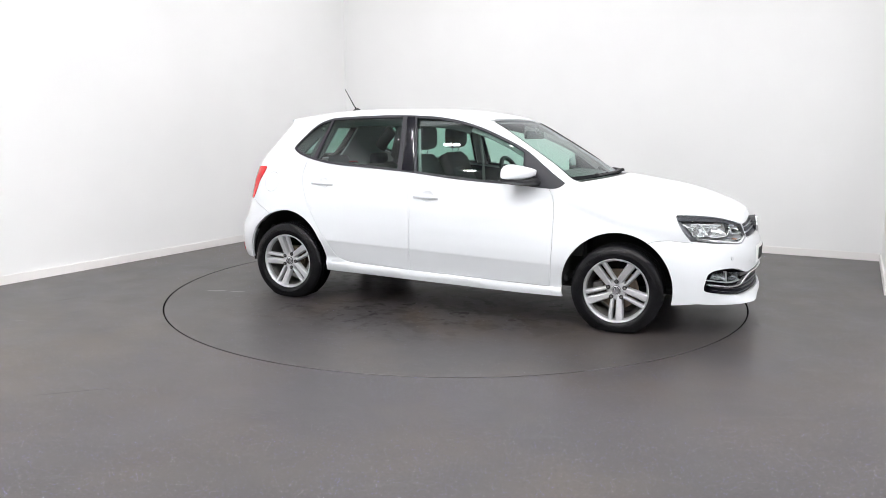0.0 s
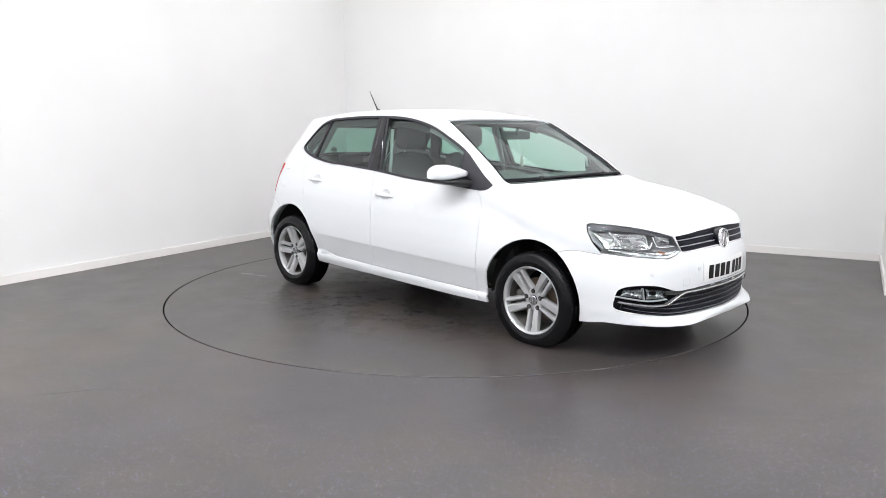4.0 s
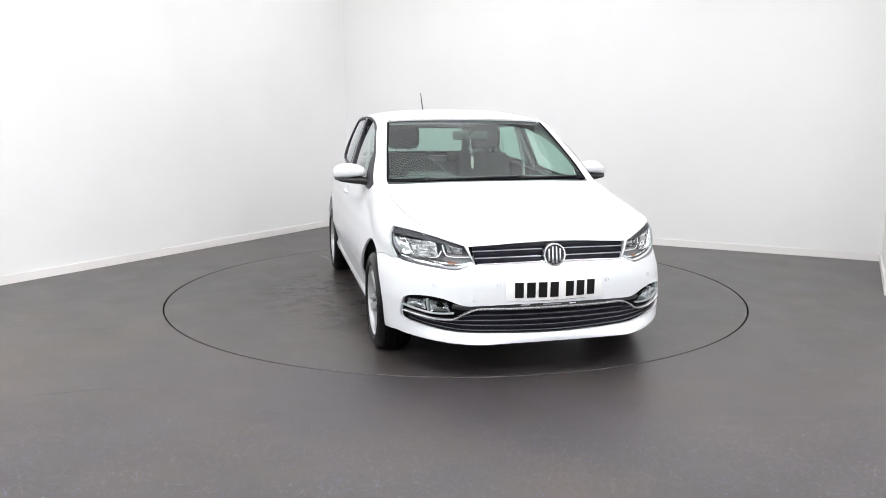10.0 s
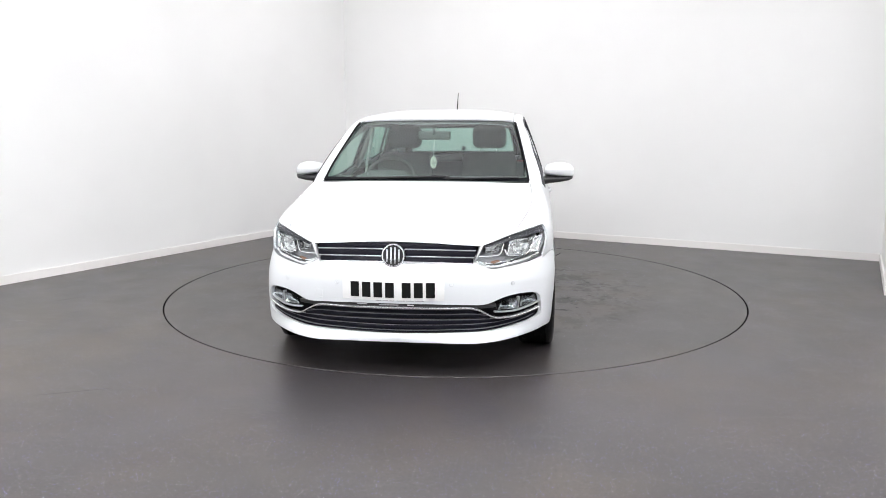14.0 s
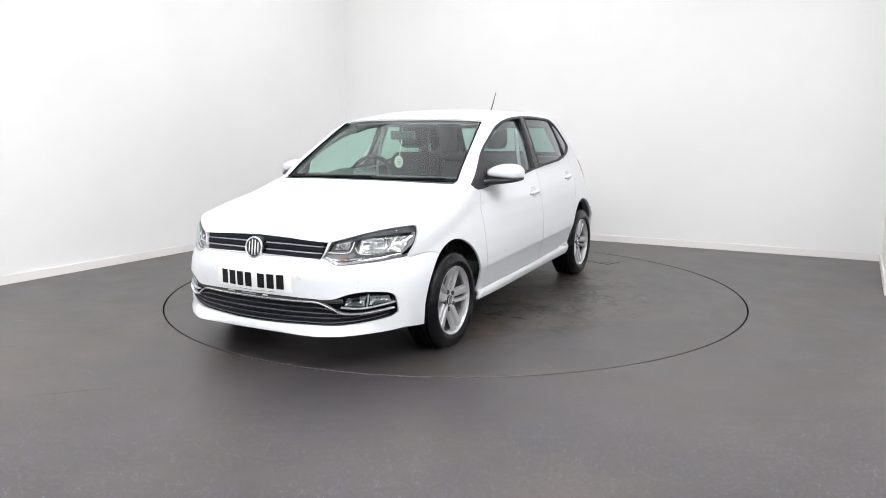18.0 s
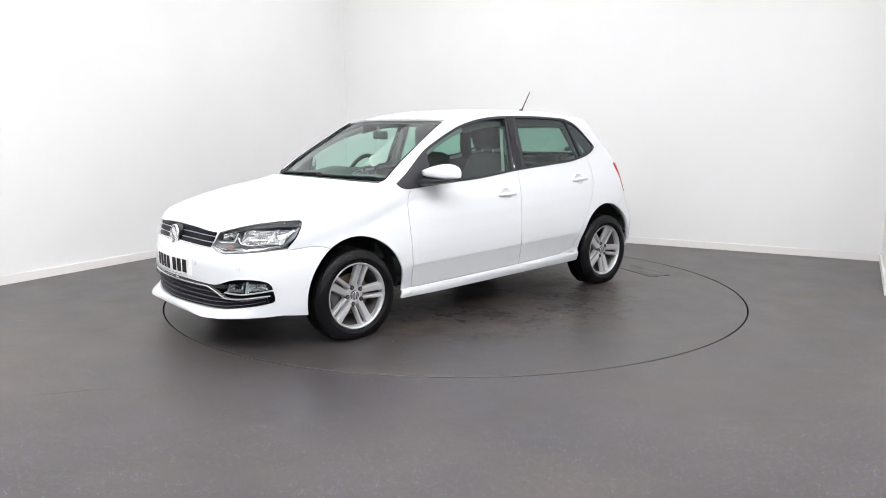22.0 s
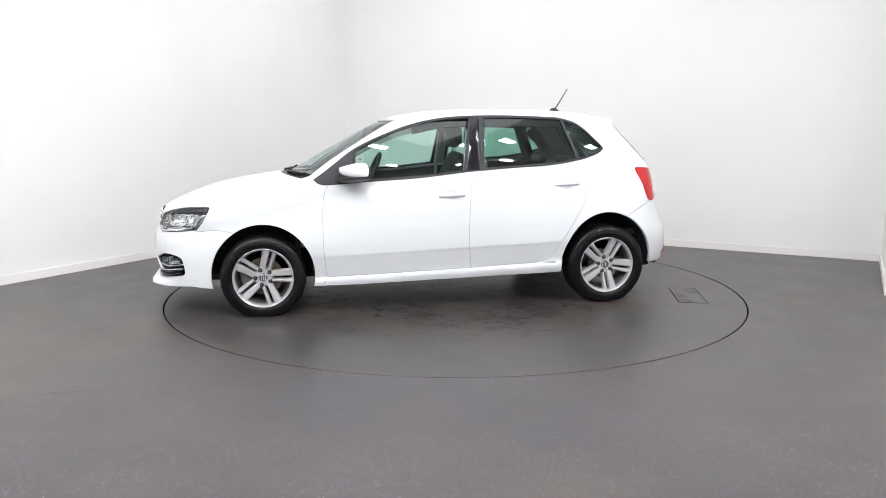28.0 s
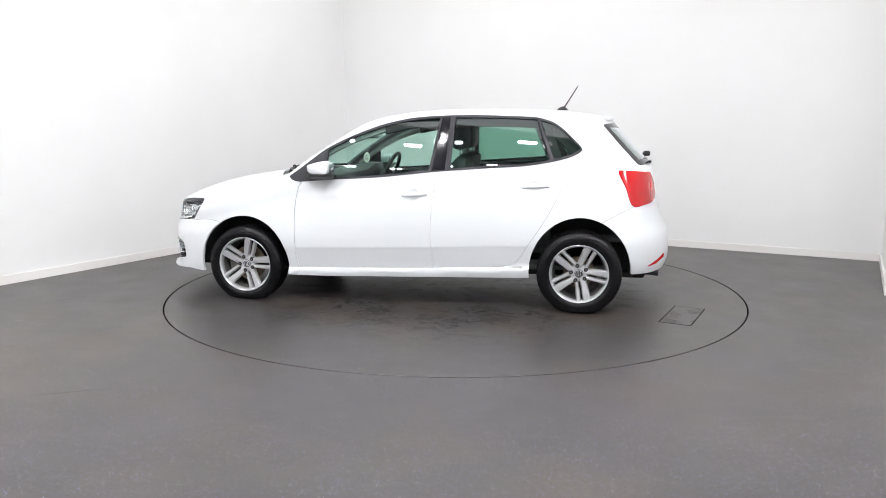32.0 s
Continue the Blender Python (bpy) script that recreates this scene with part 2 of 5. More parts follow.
def floor_mat(name, stains):
    m = mat(name, (0.1, 0.1, 0.1), 0.3, Specular_IOR_Level=0.68)
    co = coords(m)
    base = ramp(m, noise_of(m, 0.9, 5, 0.6, co), ((0.30, (0.035, 0.0322, 0.0330)), (0.50, (0.043, 0.0387, 0.0385)), (0.68, (0.052, 0.0457, 0.0430))))
    grain = ramp(m, noise_of(m, 140, 3, 0.6, co), ((0.3, (0.80, 0.80, 0.82)), (0.7, (1.17, 1.16, 1.14))))
    base = mix_color(m, 1.0, base, grain, "MULTIPLY")
    brown = ramp(m, noise_of(m, 1.1, 6, 0.65, co), ((0.46, (0, 0, 0)), (0.70, (0.6, 0.6, 0.6))))
    base = mix_color(m, brown, base, (0.072, 0.056, 0.041))
    for turn, size, low in ((24, (1.4, 7.0, 1.0), 0.60), (-35, (2.2, 12.0, 1.0), 0.63)):
        mp = m.node_tree.nodes.new("ShaderNodeMapping")
        mp.inputs["Rotation"].default_value = (0, 0, radians(turn))
        mp.inputs["Scale"].default_value = size
        link(m, co, mp.inputs["Vector"])
        scuff = ramp(m, noise_of(m, 1.0, 6, 0.7, mp.outputs[0]), ((low, (0, 0, 0)), (low + 0.12, (0.5, 0.5, 0.5))))
        base = mix_color(m, scuff, base, (0.100, 0.097, 0.100))
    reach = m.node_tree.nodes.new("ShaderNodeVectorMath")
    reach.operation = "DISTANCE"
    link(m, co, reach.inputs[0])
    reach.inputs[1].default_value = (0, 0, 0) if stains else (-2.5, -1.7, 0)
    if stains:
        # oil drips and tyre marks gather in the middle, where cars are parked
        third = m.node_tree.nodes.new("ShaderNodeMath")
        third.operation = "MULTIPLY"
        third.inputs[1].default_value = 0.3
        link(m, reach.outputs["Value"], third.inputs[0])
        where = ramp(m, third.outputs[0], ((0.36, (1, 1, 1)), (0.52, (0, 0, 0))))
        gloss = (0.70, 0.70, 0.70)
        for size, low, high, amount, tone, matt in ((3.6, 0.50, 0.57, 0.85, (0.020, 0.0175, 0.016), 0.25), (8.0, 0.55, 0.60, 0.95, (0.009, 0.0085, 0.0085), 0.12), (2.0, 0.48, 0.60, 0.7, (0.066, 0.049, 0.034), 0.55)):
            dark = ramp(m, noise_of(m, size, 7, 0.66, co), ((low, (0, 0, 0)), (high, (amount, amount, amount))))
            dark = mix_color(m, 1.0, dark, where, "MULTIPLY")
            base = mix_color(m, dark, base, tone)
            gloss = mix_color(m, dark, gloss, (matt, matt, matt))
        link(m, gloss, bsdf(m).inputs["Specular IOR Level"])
    else:
        half = m.node_tree.nodes.new("ShaderNodeMath")
        half.operation = "MULTIPLY"
        half.inputs[1].default_value = 0.5
        link(m, reach.outputs["Value"], half.inputs[0])
        worn = ramp(m, half.outputs[0], ((0.15, (0.8, 0.8, 0.8)), (0.75, (0, 0, 0))))
        streak = ramp(m, noise_of(m, 2.6, 5, 0.6, co), ((0.36, (0.1, 0.1, 0.1)), (0.62, (0.9, 0.9, 0.9))))
        base = mix_color(m, mix_color(m, 1.0, worn, streak, "MULTIPLY"), base, (0.078, 0.062, 0.044))
    patch = ramp(m, noise_of(m, 3.5, 4, 0.6, co), ((0.34, (0.40, 0.40, 0.40)), (0.50, (1, 1, 1))))
    fleck = ramp(m, noise_of(m, 95, 2, 0.5, co), ((0.57, (0, 0, 0)), (0.62, (0.85, 0.85, 0.85))))
    base = mix_color(m, mix_color(m, 1.0, fleck, patch, "MULTIPLY"), base, (0.018, 0.016, 0.018))
    pink = ramp(m, noise_of(m, 60, 3, 0.5, co), ((0.60, (0, 0, 0)), (0.68, (0.5, 0.5, 0.5))))
    base = mix_color(m, mix_color(m, 1.0, pink, patch, "MULTIPLY"), base, (0.105, 0.075, 0.085))
    # Glitter flakes, their glints put in as small pale and blue spots.
    for scale, thr, keep, a, b in ((56, 0.130, 0.40 + 0.48 * stains, (0.74, 0.74, 0.84), (0.30, 0.29, 0.85)), (84, 0.150, 0.40 + 0.45 * stains, (0.24, 0.22, 0.76), (0.46, 0.36, 0.40)), (120, 0.16, 0.40 + 0.4 * stains, (0.34, 0.34, 0.42), (0.18, 0.16, 0.36))):
        v = node(m, "ShaderNodeTexVoronoi", Scale=scale)
        link(m, co, v.inputs["Vector"])
        spot = ramp(m, v.outputs["Distance"], ((thr - 0.05, (1, 1, 1)), (thr, (0, 0, 0))))
        sep = m.node_tree.nodes.new("ShaderNodeSeparateColor")
        link(m, v.outputs["Color"], sep.inputs[0])
        few = ramp(m, sep.outputs[0], ((keep, (0, 0, 0)), (keep + 0.02, (1, 1, 1))))
        hue = ramp(m, sep.outputs[1], ((0.35, a), (0.65, b)))
        where = mix_color(m, 1.0, mix_color(m, 1.0, spot, few, "MULTIPLY"), patch, "MULTIPLY")
        base = mix_color(m, where, base, hue)
    link(m, base, bsdf(m).inputs["Base Color"])
    r = ramp(m, noise_of(m, 2.3, 5, 0.65, co), ((0.3, (0.36, 0.36, 0.36)), (0.7, (0.43, 0.43, 0.43))))
    link(m, r, bsdf(m).inputs["Roughness"])
    bump(m, noise_of(m, 220, 2, 0.5, co), 0.10, 0.0006)
    return m


FLOOR = floor_mat("speckled_vinyl", False)
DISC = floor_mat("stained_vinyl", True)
JOINT = mat("dark_joint", (0.006, 0.006, 0.006), 0.8, Specular_IOR_Level=0.1)

AX = Vector((0.885, -0.466, 0))         # along the far wall to the right
AY = Vector((-0.480, -0.877, 0))        # along the left wall towards the viewer
C0 = Vector((-1.47, 4.15, 0))           # corner of the two far walls
ROOM_W, ROOM_L, ROOM_H = 6.36, 13.0, 4.6
WIDE_A = 10.5


def plan(a, b):
    """Plan position: a metres along the far wall, b metres along the left wall."""
    return C0 + AX * a + AY * b


def wall(name, p, q, z0, z1, thick, material, label):
    """A wall whose visible face runs from p to q, with its thickness behind the face (to the left of the run)."""
    p, q = Vector(p), Vector(q)
    d = (q - p).normalized()
    n = Vector((-d.y, d.x, 0))
    bm = bmesh.new()
    low = [bm.verts.new((v.x, v.y, z0)) for v in (p, q, q + n * thick, p + n * thick)]
    top = [bm.verts.new((v.co.x, v.co.y, z1)) for v in low]
    bm.faces.new(low[::-1])
    bm.faces.new(top)
    for i in range(4):
        j = (i + 1) % 4
        bm.faces.new((low[i], low[j], top[j], top[i]))
    bmesh.ops.bevel(bm, geom=[e for e in bm.edges if abs(e.verts[0].co.z - e.verts[1].co.z) < 1e-6 and e.verts[0].co.z > z0 + 1e-4], offset=min(0.004, thick / 4), segments=2, affect="EDGES")
    ob = part(name, bm, material, sharp=60)
    return tagged(ob, label, name.split("_")[0], kind="structure")


K = {"c": plan(0, 0), "r": plan(ROOM_W, 0), "r2": plan(ROOM_W, 1.7), "w": plan(WIDE_A, 1.7), "wb": plan(WIDE_A, ROOM_L), "lb": plan(0, ROOM_L)}
wall("wall_far", K["c"], K["r"], 0, ROOM_H, 0.15, WALL, "plain white painted far wall of the photo studio")
wall("wall_left", K["lb"], K["c"], 0, ROOM_H, 0.15, WALL, "plain white painted side wall of the photo studio")
wall("wall_right", K["r"], K["r2"], 0, ROOM_H, 0.15, WALL, "short plain white return wall beside the turntable")
# Unseen widening, added so that light reaches the turntable from the right.
wall("wall_step", K["r2"] + AX * 0.15, K["w"], 0, ROOM_H, 0.15, BACK_WALL, "plain off-white wall, unseen, added to widen and close the studio")
wall("wall_side", K["w"], K["wb"], 0, ROOM_H, 0.15, BACK_WALL, "plain off-white wall, unseen, added to widen and close the studio")
wall("wall_back", K["wb"], K["lb"], 0, ROOM_H, 0.15, BACK_WALL, "plain off-white wall behind the viewer that closes the studio")
SK_H, SK_T = 0.075, 0.014
wall("baseboard_far", plan(SK_T, SK_T), plan(ROOM_W - SK_T, SK_T), 0.0, SK_H, SK_T, SKIRT, "white skirting board along the far wall")
wall("baseboard_left", plan(SK_T, ROOM_L), plan(SK_T, SK_T), 0.0, SK_H, SK_T, SKIRT, "white skirting board along the side wall")
wall("baseboard_right", plan(ROOM_W - SK_T, SK_T), plan(ROOM_W - SK_T, 1.7), 0.0, SK_H, SK_T, SKIRT, "white skirting board along the short return wall")


def ceiling(name, b0, b1, material, label):
    bm = bmesh.new()
    ring_pts = [plan(-0.2, b0), plan(WIDE_A + 0.2, b0), plan(WIDE_A + 0.2, b1), plan(-0.2, b1)]
    low = [bm.verts.new((p.x, p.y, ROOM_H)) for p in ring_pts]
    top = [bm.verts.new((p.x, p.y, ROOM_H + 0.12)) for p in ring_pts]
    bm.faces.new(low)
    bm.faces.new(top[::-1])
    for i in range(4):
        j = (i + 1) % 4
        bm.faces.new((low[i], top[i], top[j], low[j]))
    bmesh.ops.recalc_face_normals(bm, faces=bm.faces)
    return tagged(part(name, bm, material, smooth=False), label, "ceiling", kind="structure")


ceiling("ceiling_1", -0.2, 4.9, CEIL, "plain white ceiling over the turntable")
ceiling("ceiling_2", 4.9, ROOM_L + 0.2, CEIL_DARK, "plain grey ceiling of the rest of the studio")
DISC_R = 2.226
GAP = 0.011


def floor_with_hole():
    bm = bmesh.new()
    seg = 160
    turn = [(math.cos(2 * math.pi * k / seg), math.sin(2 * math.pi * k / seg)) for k in range(seg)]
    inner = [bm.verts.new(((DISC_R + GAP) * c, (DISC_R + GAP) * s, 0)) for c, s in turn]
    outer = [bm.verts.new((16 * c, 16 * s, 0)) for c, s in turn]
    for k in range(seg):
        j = (k + 1) % seg
        bm.faces.new((inner[k], outer[k], outer[j], inner[j]))
    ob = part("floor", bm, FLOOR, smooth=False)
    tagged(ob, "dark grey speckled vinyl floor with scuffs and stains", "floor", kind="structure")
    pit = part("pit_base", lathe_bm([(0.001, -0.05), (DISC_R + 0.1, -0.05), (DISC_R + 0.1, -0.06), (0.001, -0.06)], 96, "Z"), JOINT)
    rim = part("pit_rim", lathe_bm([(DISC_R + GAP, -0.0015), (DISC_R + GAP + 0.002, -0.0015), (DISC_R + GAP + 0.002, -0.05), (DISC_R + GAP, -0.05)], 160, "Z"), JOINT)
    tagged(rim, "dark rim of the pit round the turntable", "pit", kind="structure")
    tagged(pit, "dark pit under the turntable's edge", "pit", kind="structure")


floor_with_hole()


def make_turntable():
    root = tagged(new("turntable"), "round turntable covered in dark grey speckled vinyl, level with the floor", "turntable")
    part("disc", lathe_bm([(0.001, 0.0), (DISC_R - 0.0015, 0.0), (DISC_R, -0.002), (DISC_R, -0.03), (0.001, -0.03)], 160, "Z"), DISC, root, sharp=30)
    edge = part("edge_strip", lathe_bm([(DISC_R - 0.001, -0.003), (DISC_R + 0.001, -0.003), (DISC_R + 0.001, -0.045), (DISC_R - 0.001, -0.045)], 160, "Z"), JOINT, root, "dark edge of the turntable")
    ang = math.degrees(math.atan2(0.445, 0.15))
    for name, sx, sy, z, material in (("hatch_joint", 0.514, 0.214, 0.0006, JOINT), ("access_hatch", 0.498, 0.198, 0.0014, DISC)):
        ob = part(name, box_bm(sx, sy, 0.002, bevel=0.0005, seg=1), material, root, "rectangular lid let into the turntable" if name == "access_hatch" else "dark joint round the lid")
        ob.matrix_local = pose(-1.715, 0.655, z - 0.001 + 0.0004, 0, 0, ang)
    return root


turntable = make_turntable()


def floor_mark(name, p, q, width, material, label):
    """A thin worn line or smear on the floor from p to q."""
    p, q = Vector((*p, 0)), Vector((*q, 0))
    d = (q - p).normalized()
    n = Vector((-d.y, d.x, 0))
    rnd = random.Random(int(abs(p.x) * 1000))
    bm = bmesh.new()
    left, right = [], []
    steps = max(6, int((q - p).length / 0.02))
    for k in range(steps + 1):
        f = k / steps
        w = width * (0.25 + 0.75 * math.sin(math.pi * f) ** 0.5) * rnd.uniform(0.6, 1.0) / 2
        c = p.lerp(q, f) + n * rnd.uniform(-0.15, 0.15) * width
        left.append(bm.verts.new(c + n * w + Vector((0, 0, 0.0006))))
        right.append(bm.verts.new(c - n * w + Vector((0, 0, 0.0006))))
    for k in range(steps):
        bm.faces.new((right[k], right[k + 1], left[k + 1], left[k]))
    return part(name, bm, material, None, label, smooth=False)


MARK = mat("dark_scuff", (0.022, 0.021, 0.021), 0.6)
FAINT = mat("faint_scuff", (0.095, 0.09, 0.088), 0.5)
SMEAR = mat("pale_smear", (0.26, 0.255, 0.25), 0.6)
for p, q, w, c in (((-3.0, -0.58), (-2.86, -0.43), 0.010, MARK), ((-2.03, -2.52), (-1.69, -2.41), 0.007, MARK), ((-0.59, -2.88), (-0.26, -3.03), 0.007, FAINT), ((-2.96, -1.14), (-2.90, -1.12), 0.014, SMEAR), ((-2.55, -2.75), (-2.30, -2.55), 0.006, MARK), ((2.45, 0.82), (2.66, 0.74), 0.030, FAINT), ((2.77, 0.33), (2.93, 0.38), 0.035, FAINT), ((2.44, 0.07), (2.52, -0.04), 0.030, FAINT), ((-2.60, -0.59), (-2.57, -0.59), 0.012, MARK)):
    tagged(floor_mark("floor_scuff", p, q, w, c, "thin worn scuff line on the vinyl floor"), category="scuff", kind="structure")
for p, q, w in (((-1.74, -0.945), (-1.59, -0.89), 0.05), ((-1.555, -0.90), (-1.44, -0.86), 0.04)):
    ob = floor_mark("paint_smear", p, q, w, SMEAR, "pale smear on the turntable")
    ob.parent = turntable

# Unseen softbox, added to light the car and walls evenly from above.
softbox = tagged(new("added_softbox"), "large white overhead softbox, lit, unseen and added for even light over the turntable", "softbox")
softbox.matrix_world = Matrix.Translation(plan(3.30, 3.15) + Vector((0, 0, 4.3))) @ pose(0, 0, 0, 0, 0, -27.8)
part("diffuser_cloth", box_bm(5.9, 5.6, 0.03, bevel=0.008), SOFT, softbox)
for sx, sy, x, y in ((6.02, 0.06, 0, 2.83), (6.02, 0.06, 0, -2.83), (0.06, 5.6, 2.98, 0), (0.06, 5.6, -2.98, 0)):
    part("frame", box_bm(sx, sy, 0.12, (x, y, 0.02), bevel=0.006), LAMP_RIM, softbox)
for x in (-2.3, 2.3):
    for y in (-1.7, 1.7):
        part("hanger", tube_bm([(x, y, 0.0), (x, y, ROOM_H - 4.3)], 0.008, 8), LAMP_RIM, softbox)

# Car windows mirror such panels; the column at 9.3 is added to brighten the right.
for a, row in ((1.8, (7.6, 11.0)), (3.7, (7.6, 11.0)), (5.6, (7.0, 10.2)), (7.4, (5.4, 8.6)), (9.3, (4.0, 7.0))):
    for b in row:
        root = tagged(new("ceiling_light"), "rectangular white ceiling light panel, switched on", "ceiling light", "studio ceiling lights")
        root.matrix_world = Matrix.Translation(plan(a, b) + Vector((0, 0, ROOM_H))) @ pose(0, 0, 0, 0, 0, -27.8)
        bm = box_bm(0.50, 0.25, 0.012, (0, 0, -0.014), bevel=0.002)
        part("diffuser", bm, LAMP, root)
        for k in range(4):
            sx, sy = ((0.56, 0.03), (0.03, 0.25))[k % 2]
            bm = box_bm(sx, sy, 0.03, ((0, 0.14), (0.265, 0), (0, -0.14), (-0.265, 0))[k] + (-0.014,), bevel=0.003)
            part("frame", bm, LAMP_RIM, root)

# ---- the car's surfaces ----
X1, X2 = 0.90, -0.90


def tab(x, pairs):
    return np.interp(x, [a for a, _ in pairs], [b for _, b in pairs])


def smooth_tab(x, pairs, span=0.04):
    return (tab(x - span, pairs) + 2 * tab(x - span / 2, pairs) + 2 * tab(x, pairs) + 2 * tab(x + span / 2, pairs) + tab(x + span, pairs)) / 8


NOSE = ((0.14, 1.95), (0.165, 1.99), (0.19, 2.028), (0.215, 2.046), (0.24, 2.046), (0.30, 2.055), (0.40, 2.07), (0.50, 2.074), (0.58, 2.062), (0.62, 2.05), (0.70, 2.02), (0.75, 1.985), (0.9, 1.93))
TAIL = ((0.18, -1.80), (0.26, -1.87), (0.34, -1.90), (0.45, -1.90), (0.55, -1.885), (0.62, -1.84), (0.75, -1.80), (0.9, -1.785), (1.0, -1.762), (1.05, -1.733), (1.1, -1.69), (1.3, -1.49), (1.36, -1.44), (1.45, -1.40))
WIDE = ((0.10, 0.72), (0.20, 0.79), (0.225, 0.806), (0.27, 0.818), (0.284, 0.812), (0.288, 0.799), (0.30, 0.8025), (0.432, 0.838), (0.437, 0.841),
        (0.50, 0.843), (0.60, 0.842), (0.72, 0.832), (0.82, 0.812), (0.90, 0.785), (0.96, 0.757), (1.5, 0.757))
WIDE_END = ((0.10, 0.73), (0.20, 0.795), (0.25, 0.814), (0.32, 0.828), (0.40, 0.836), (0.437, 0.840), (0.50, 0.843), (0.60, 0.842), (0.72, 0.832), (0.82, 0.812), (0.90, 0.785), (0.96, 0.757), (1.5, 0.757))
RIDGE = ((-1.7, 1.30), (-1.482, 1.345), (-1.293, 1.384), (-1.113, 1.406), (-0.888, 1.424), (-0.663, 1.428), (-0.438, 1.428), (-0.213, 1.424), (0.013, 1.411), (0.24, 1.379), (0.40, 1.334),
         (0.514, 1.276), (0.699, 1.174), (0.932, 1.044), (1.085, 0.958), (1.25, 0.935), (1.399, 0.911), (1.50, 0.893), (1.633, 0.862), (1.75, 0.822), (1.871, 0.772), (1.93, 0.742), (1.965, 0.722), (1.99, 0.706), (2.02, 0.68), (2.2, 0.5))
BOW = ((-0.3, 0.03), (0.1, 0.15), (0.35, 0.236), (0.9, 0.374), (1.1, 0.36), (1.5, 0.14), (1.8, 0.10), (2.0, 0.2))
FALL = ((-1.5, 0.05), (0.1, 0.045), (0.35, 0.01), (0.8, 0.0), (1.0, 0.03), (1.25, 0.07), (1.57, 0.090), (1.75, 0.075), (2.0, 0.075))
RAIL = ((-1.6, 0.55), (-1.2, 0.565), (-0.6, 0.598), (0.0, 0.602), (0.3, 0.595), (0.6, 0.66), (0.9, 0.712), (1.05, 0.730), (1.25, 0.738), (1.57, 0.738), (2.2, 0.735))


def top_z(x, y):
    y = np.abs(y)
    ref = tab(x, ((-1.6, 0.6), (0.3, 0.6), (0.9, 0.74), (2.2, 0.74)))
    return smooth_tab(x + smooth_tab(x, BOW) * y**2, RIDGE, 0.02) - smooth_tab(x, FALL) * (y / ref) ** 3


def rail_z(x):
    x = np.minimum(x, 1.5)
    return top_z(x, smooth_tab(x, RAIL))


def half_width(x, z):
    rake = z + 0.035 * x
    ends = np.clip((np.abs(x) - 0.95) / 0.15, 0, 1)
    low = smooth_tab(rake, WIDE, 0.004) * (1 - ends) + smooth_tab(rake, WIDE_END, 0.02) * ends
    taper = np.clip((z - 0.5) / 0.42, 0, 1)
    low = low * (1 - taper * 0.05 * ((np.clip(x, -1.35, 1.0) + 0.15) / 1.05) ** 2)
    zc, yc = rail_z(x), smooth_tab(np.minimum(x, 1.5), RAIL)
    zb = smooth_tab(x, ((-2, 0.93), (0.3, 0.92), (0.9, 0.78), (1.2, 0.68), (1.6, 0.60), (2.2, 0.58)))
    wb = smooth_tab(zb + 0.035 * x, WIDE, 0.004) * (1 - np.clip((zb - 0.5) / 0.42, 0, 1) * 0.05 * ((np.clip(x, -1.35, 1.0) + 0.15) / 1.05) ** 2)
    t = np.clip((zc - z) / (zc - zb), 0, 1)
    soft = np.clip((x - 0.2) / 0.75, 0, 1)
    f = (1 - soft) * (0.85 * t + 0.15 * np.sqrt(1 - (1 - t) ** 2)) + soft * np.sqrt(1 - (1 - t) ** 2.2)
    return np.where(z > zb, yc + (wb - yc) * f, low)


def front_n(z):
    return tab(z, ((0.22, 6.6), (0.32, 6.0), (0.5, 5.2), (0.6, 4.8), (0.7, 5.4), (0.9, 5.4)))


def nose_x(z):
    return smooth_tab(z, NOSE, 0.012)


def nose_shift(y, z):
    """How far the front stands forward of its plain bow: a flatter upper front and a square chin lip."""
    flat = np.maximum(1 - (y / 0.46) ** 2, 0) ** 1.5
    back = smooth_tab(z, ((0.25, 0.0), (0.30, 0.018), (0.56, 0.022), (0.63, 0.05), (0.9, 0.055)), 0.02)
    lip = np.interp(z, (0.214, 0.238), (1.0, 0.0))
    return -back * flat + lip * smooth_tab(y, ((-1.0, 0.015), (0.0, 0.015), (0.2, 0.030), (0.42, 0.072), (0.55, 0.045), (0.70, 0.0), (1.0, 0.0)), 0.04)


def tail_x(z):
    return smooth_tab(z, TAIL, 0.02)


U = np.concatenate([np.linspace(0, 0.9, 200), 1 - np.linspace(0.1, 0, 400)[1:] ** 1.0])
FRONT_S = np.concatenate([[0], np.cumsum(np.hypot(np.diff(U) * 1.16, np.diff(0.84 * (1 - U**4.5) ** 0.625)))])
REAR_S = np.concatenate([[0], np.cumsum(np.hypot(np.diff(U) * 0.98, np.diff(0.82 * (1 - U**7) ** (1 / 1.8))))])
QF = FRONT_S[-1]
QM = QF + X1 - X2
QR = QM + REAR_S[-1]


def q_of_x(x, z):
    """Running length from the nose round the body to the place x on its side at the height z."""
    if x >= X1:
        return QF - float(np.interp((x - X1) / (nose_x(z) - X1), U, FRONT_S))
    if x > X2:
        return QF + X1 - x
    return QM + float(np.interp((x - X2) / (tail_x(z) - X2), U, REAR_S))


def q_of_y(y, z):
    """The same for a place on the front, y metres from the middle."""
    u = (1 - min(1, y / (float(half_width(np.array([1.5]), np.array([z]))[0]))) ** 1.6) ** (1 / float(front_n(z)))
    return QF - float(np.interp(u, U, FRONT_S))


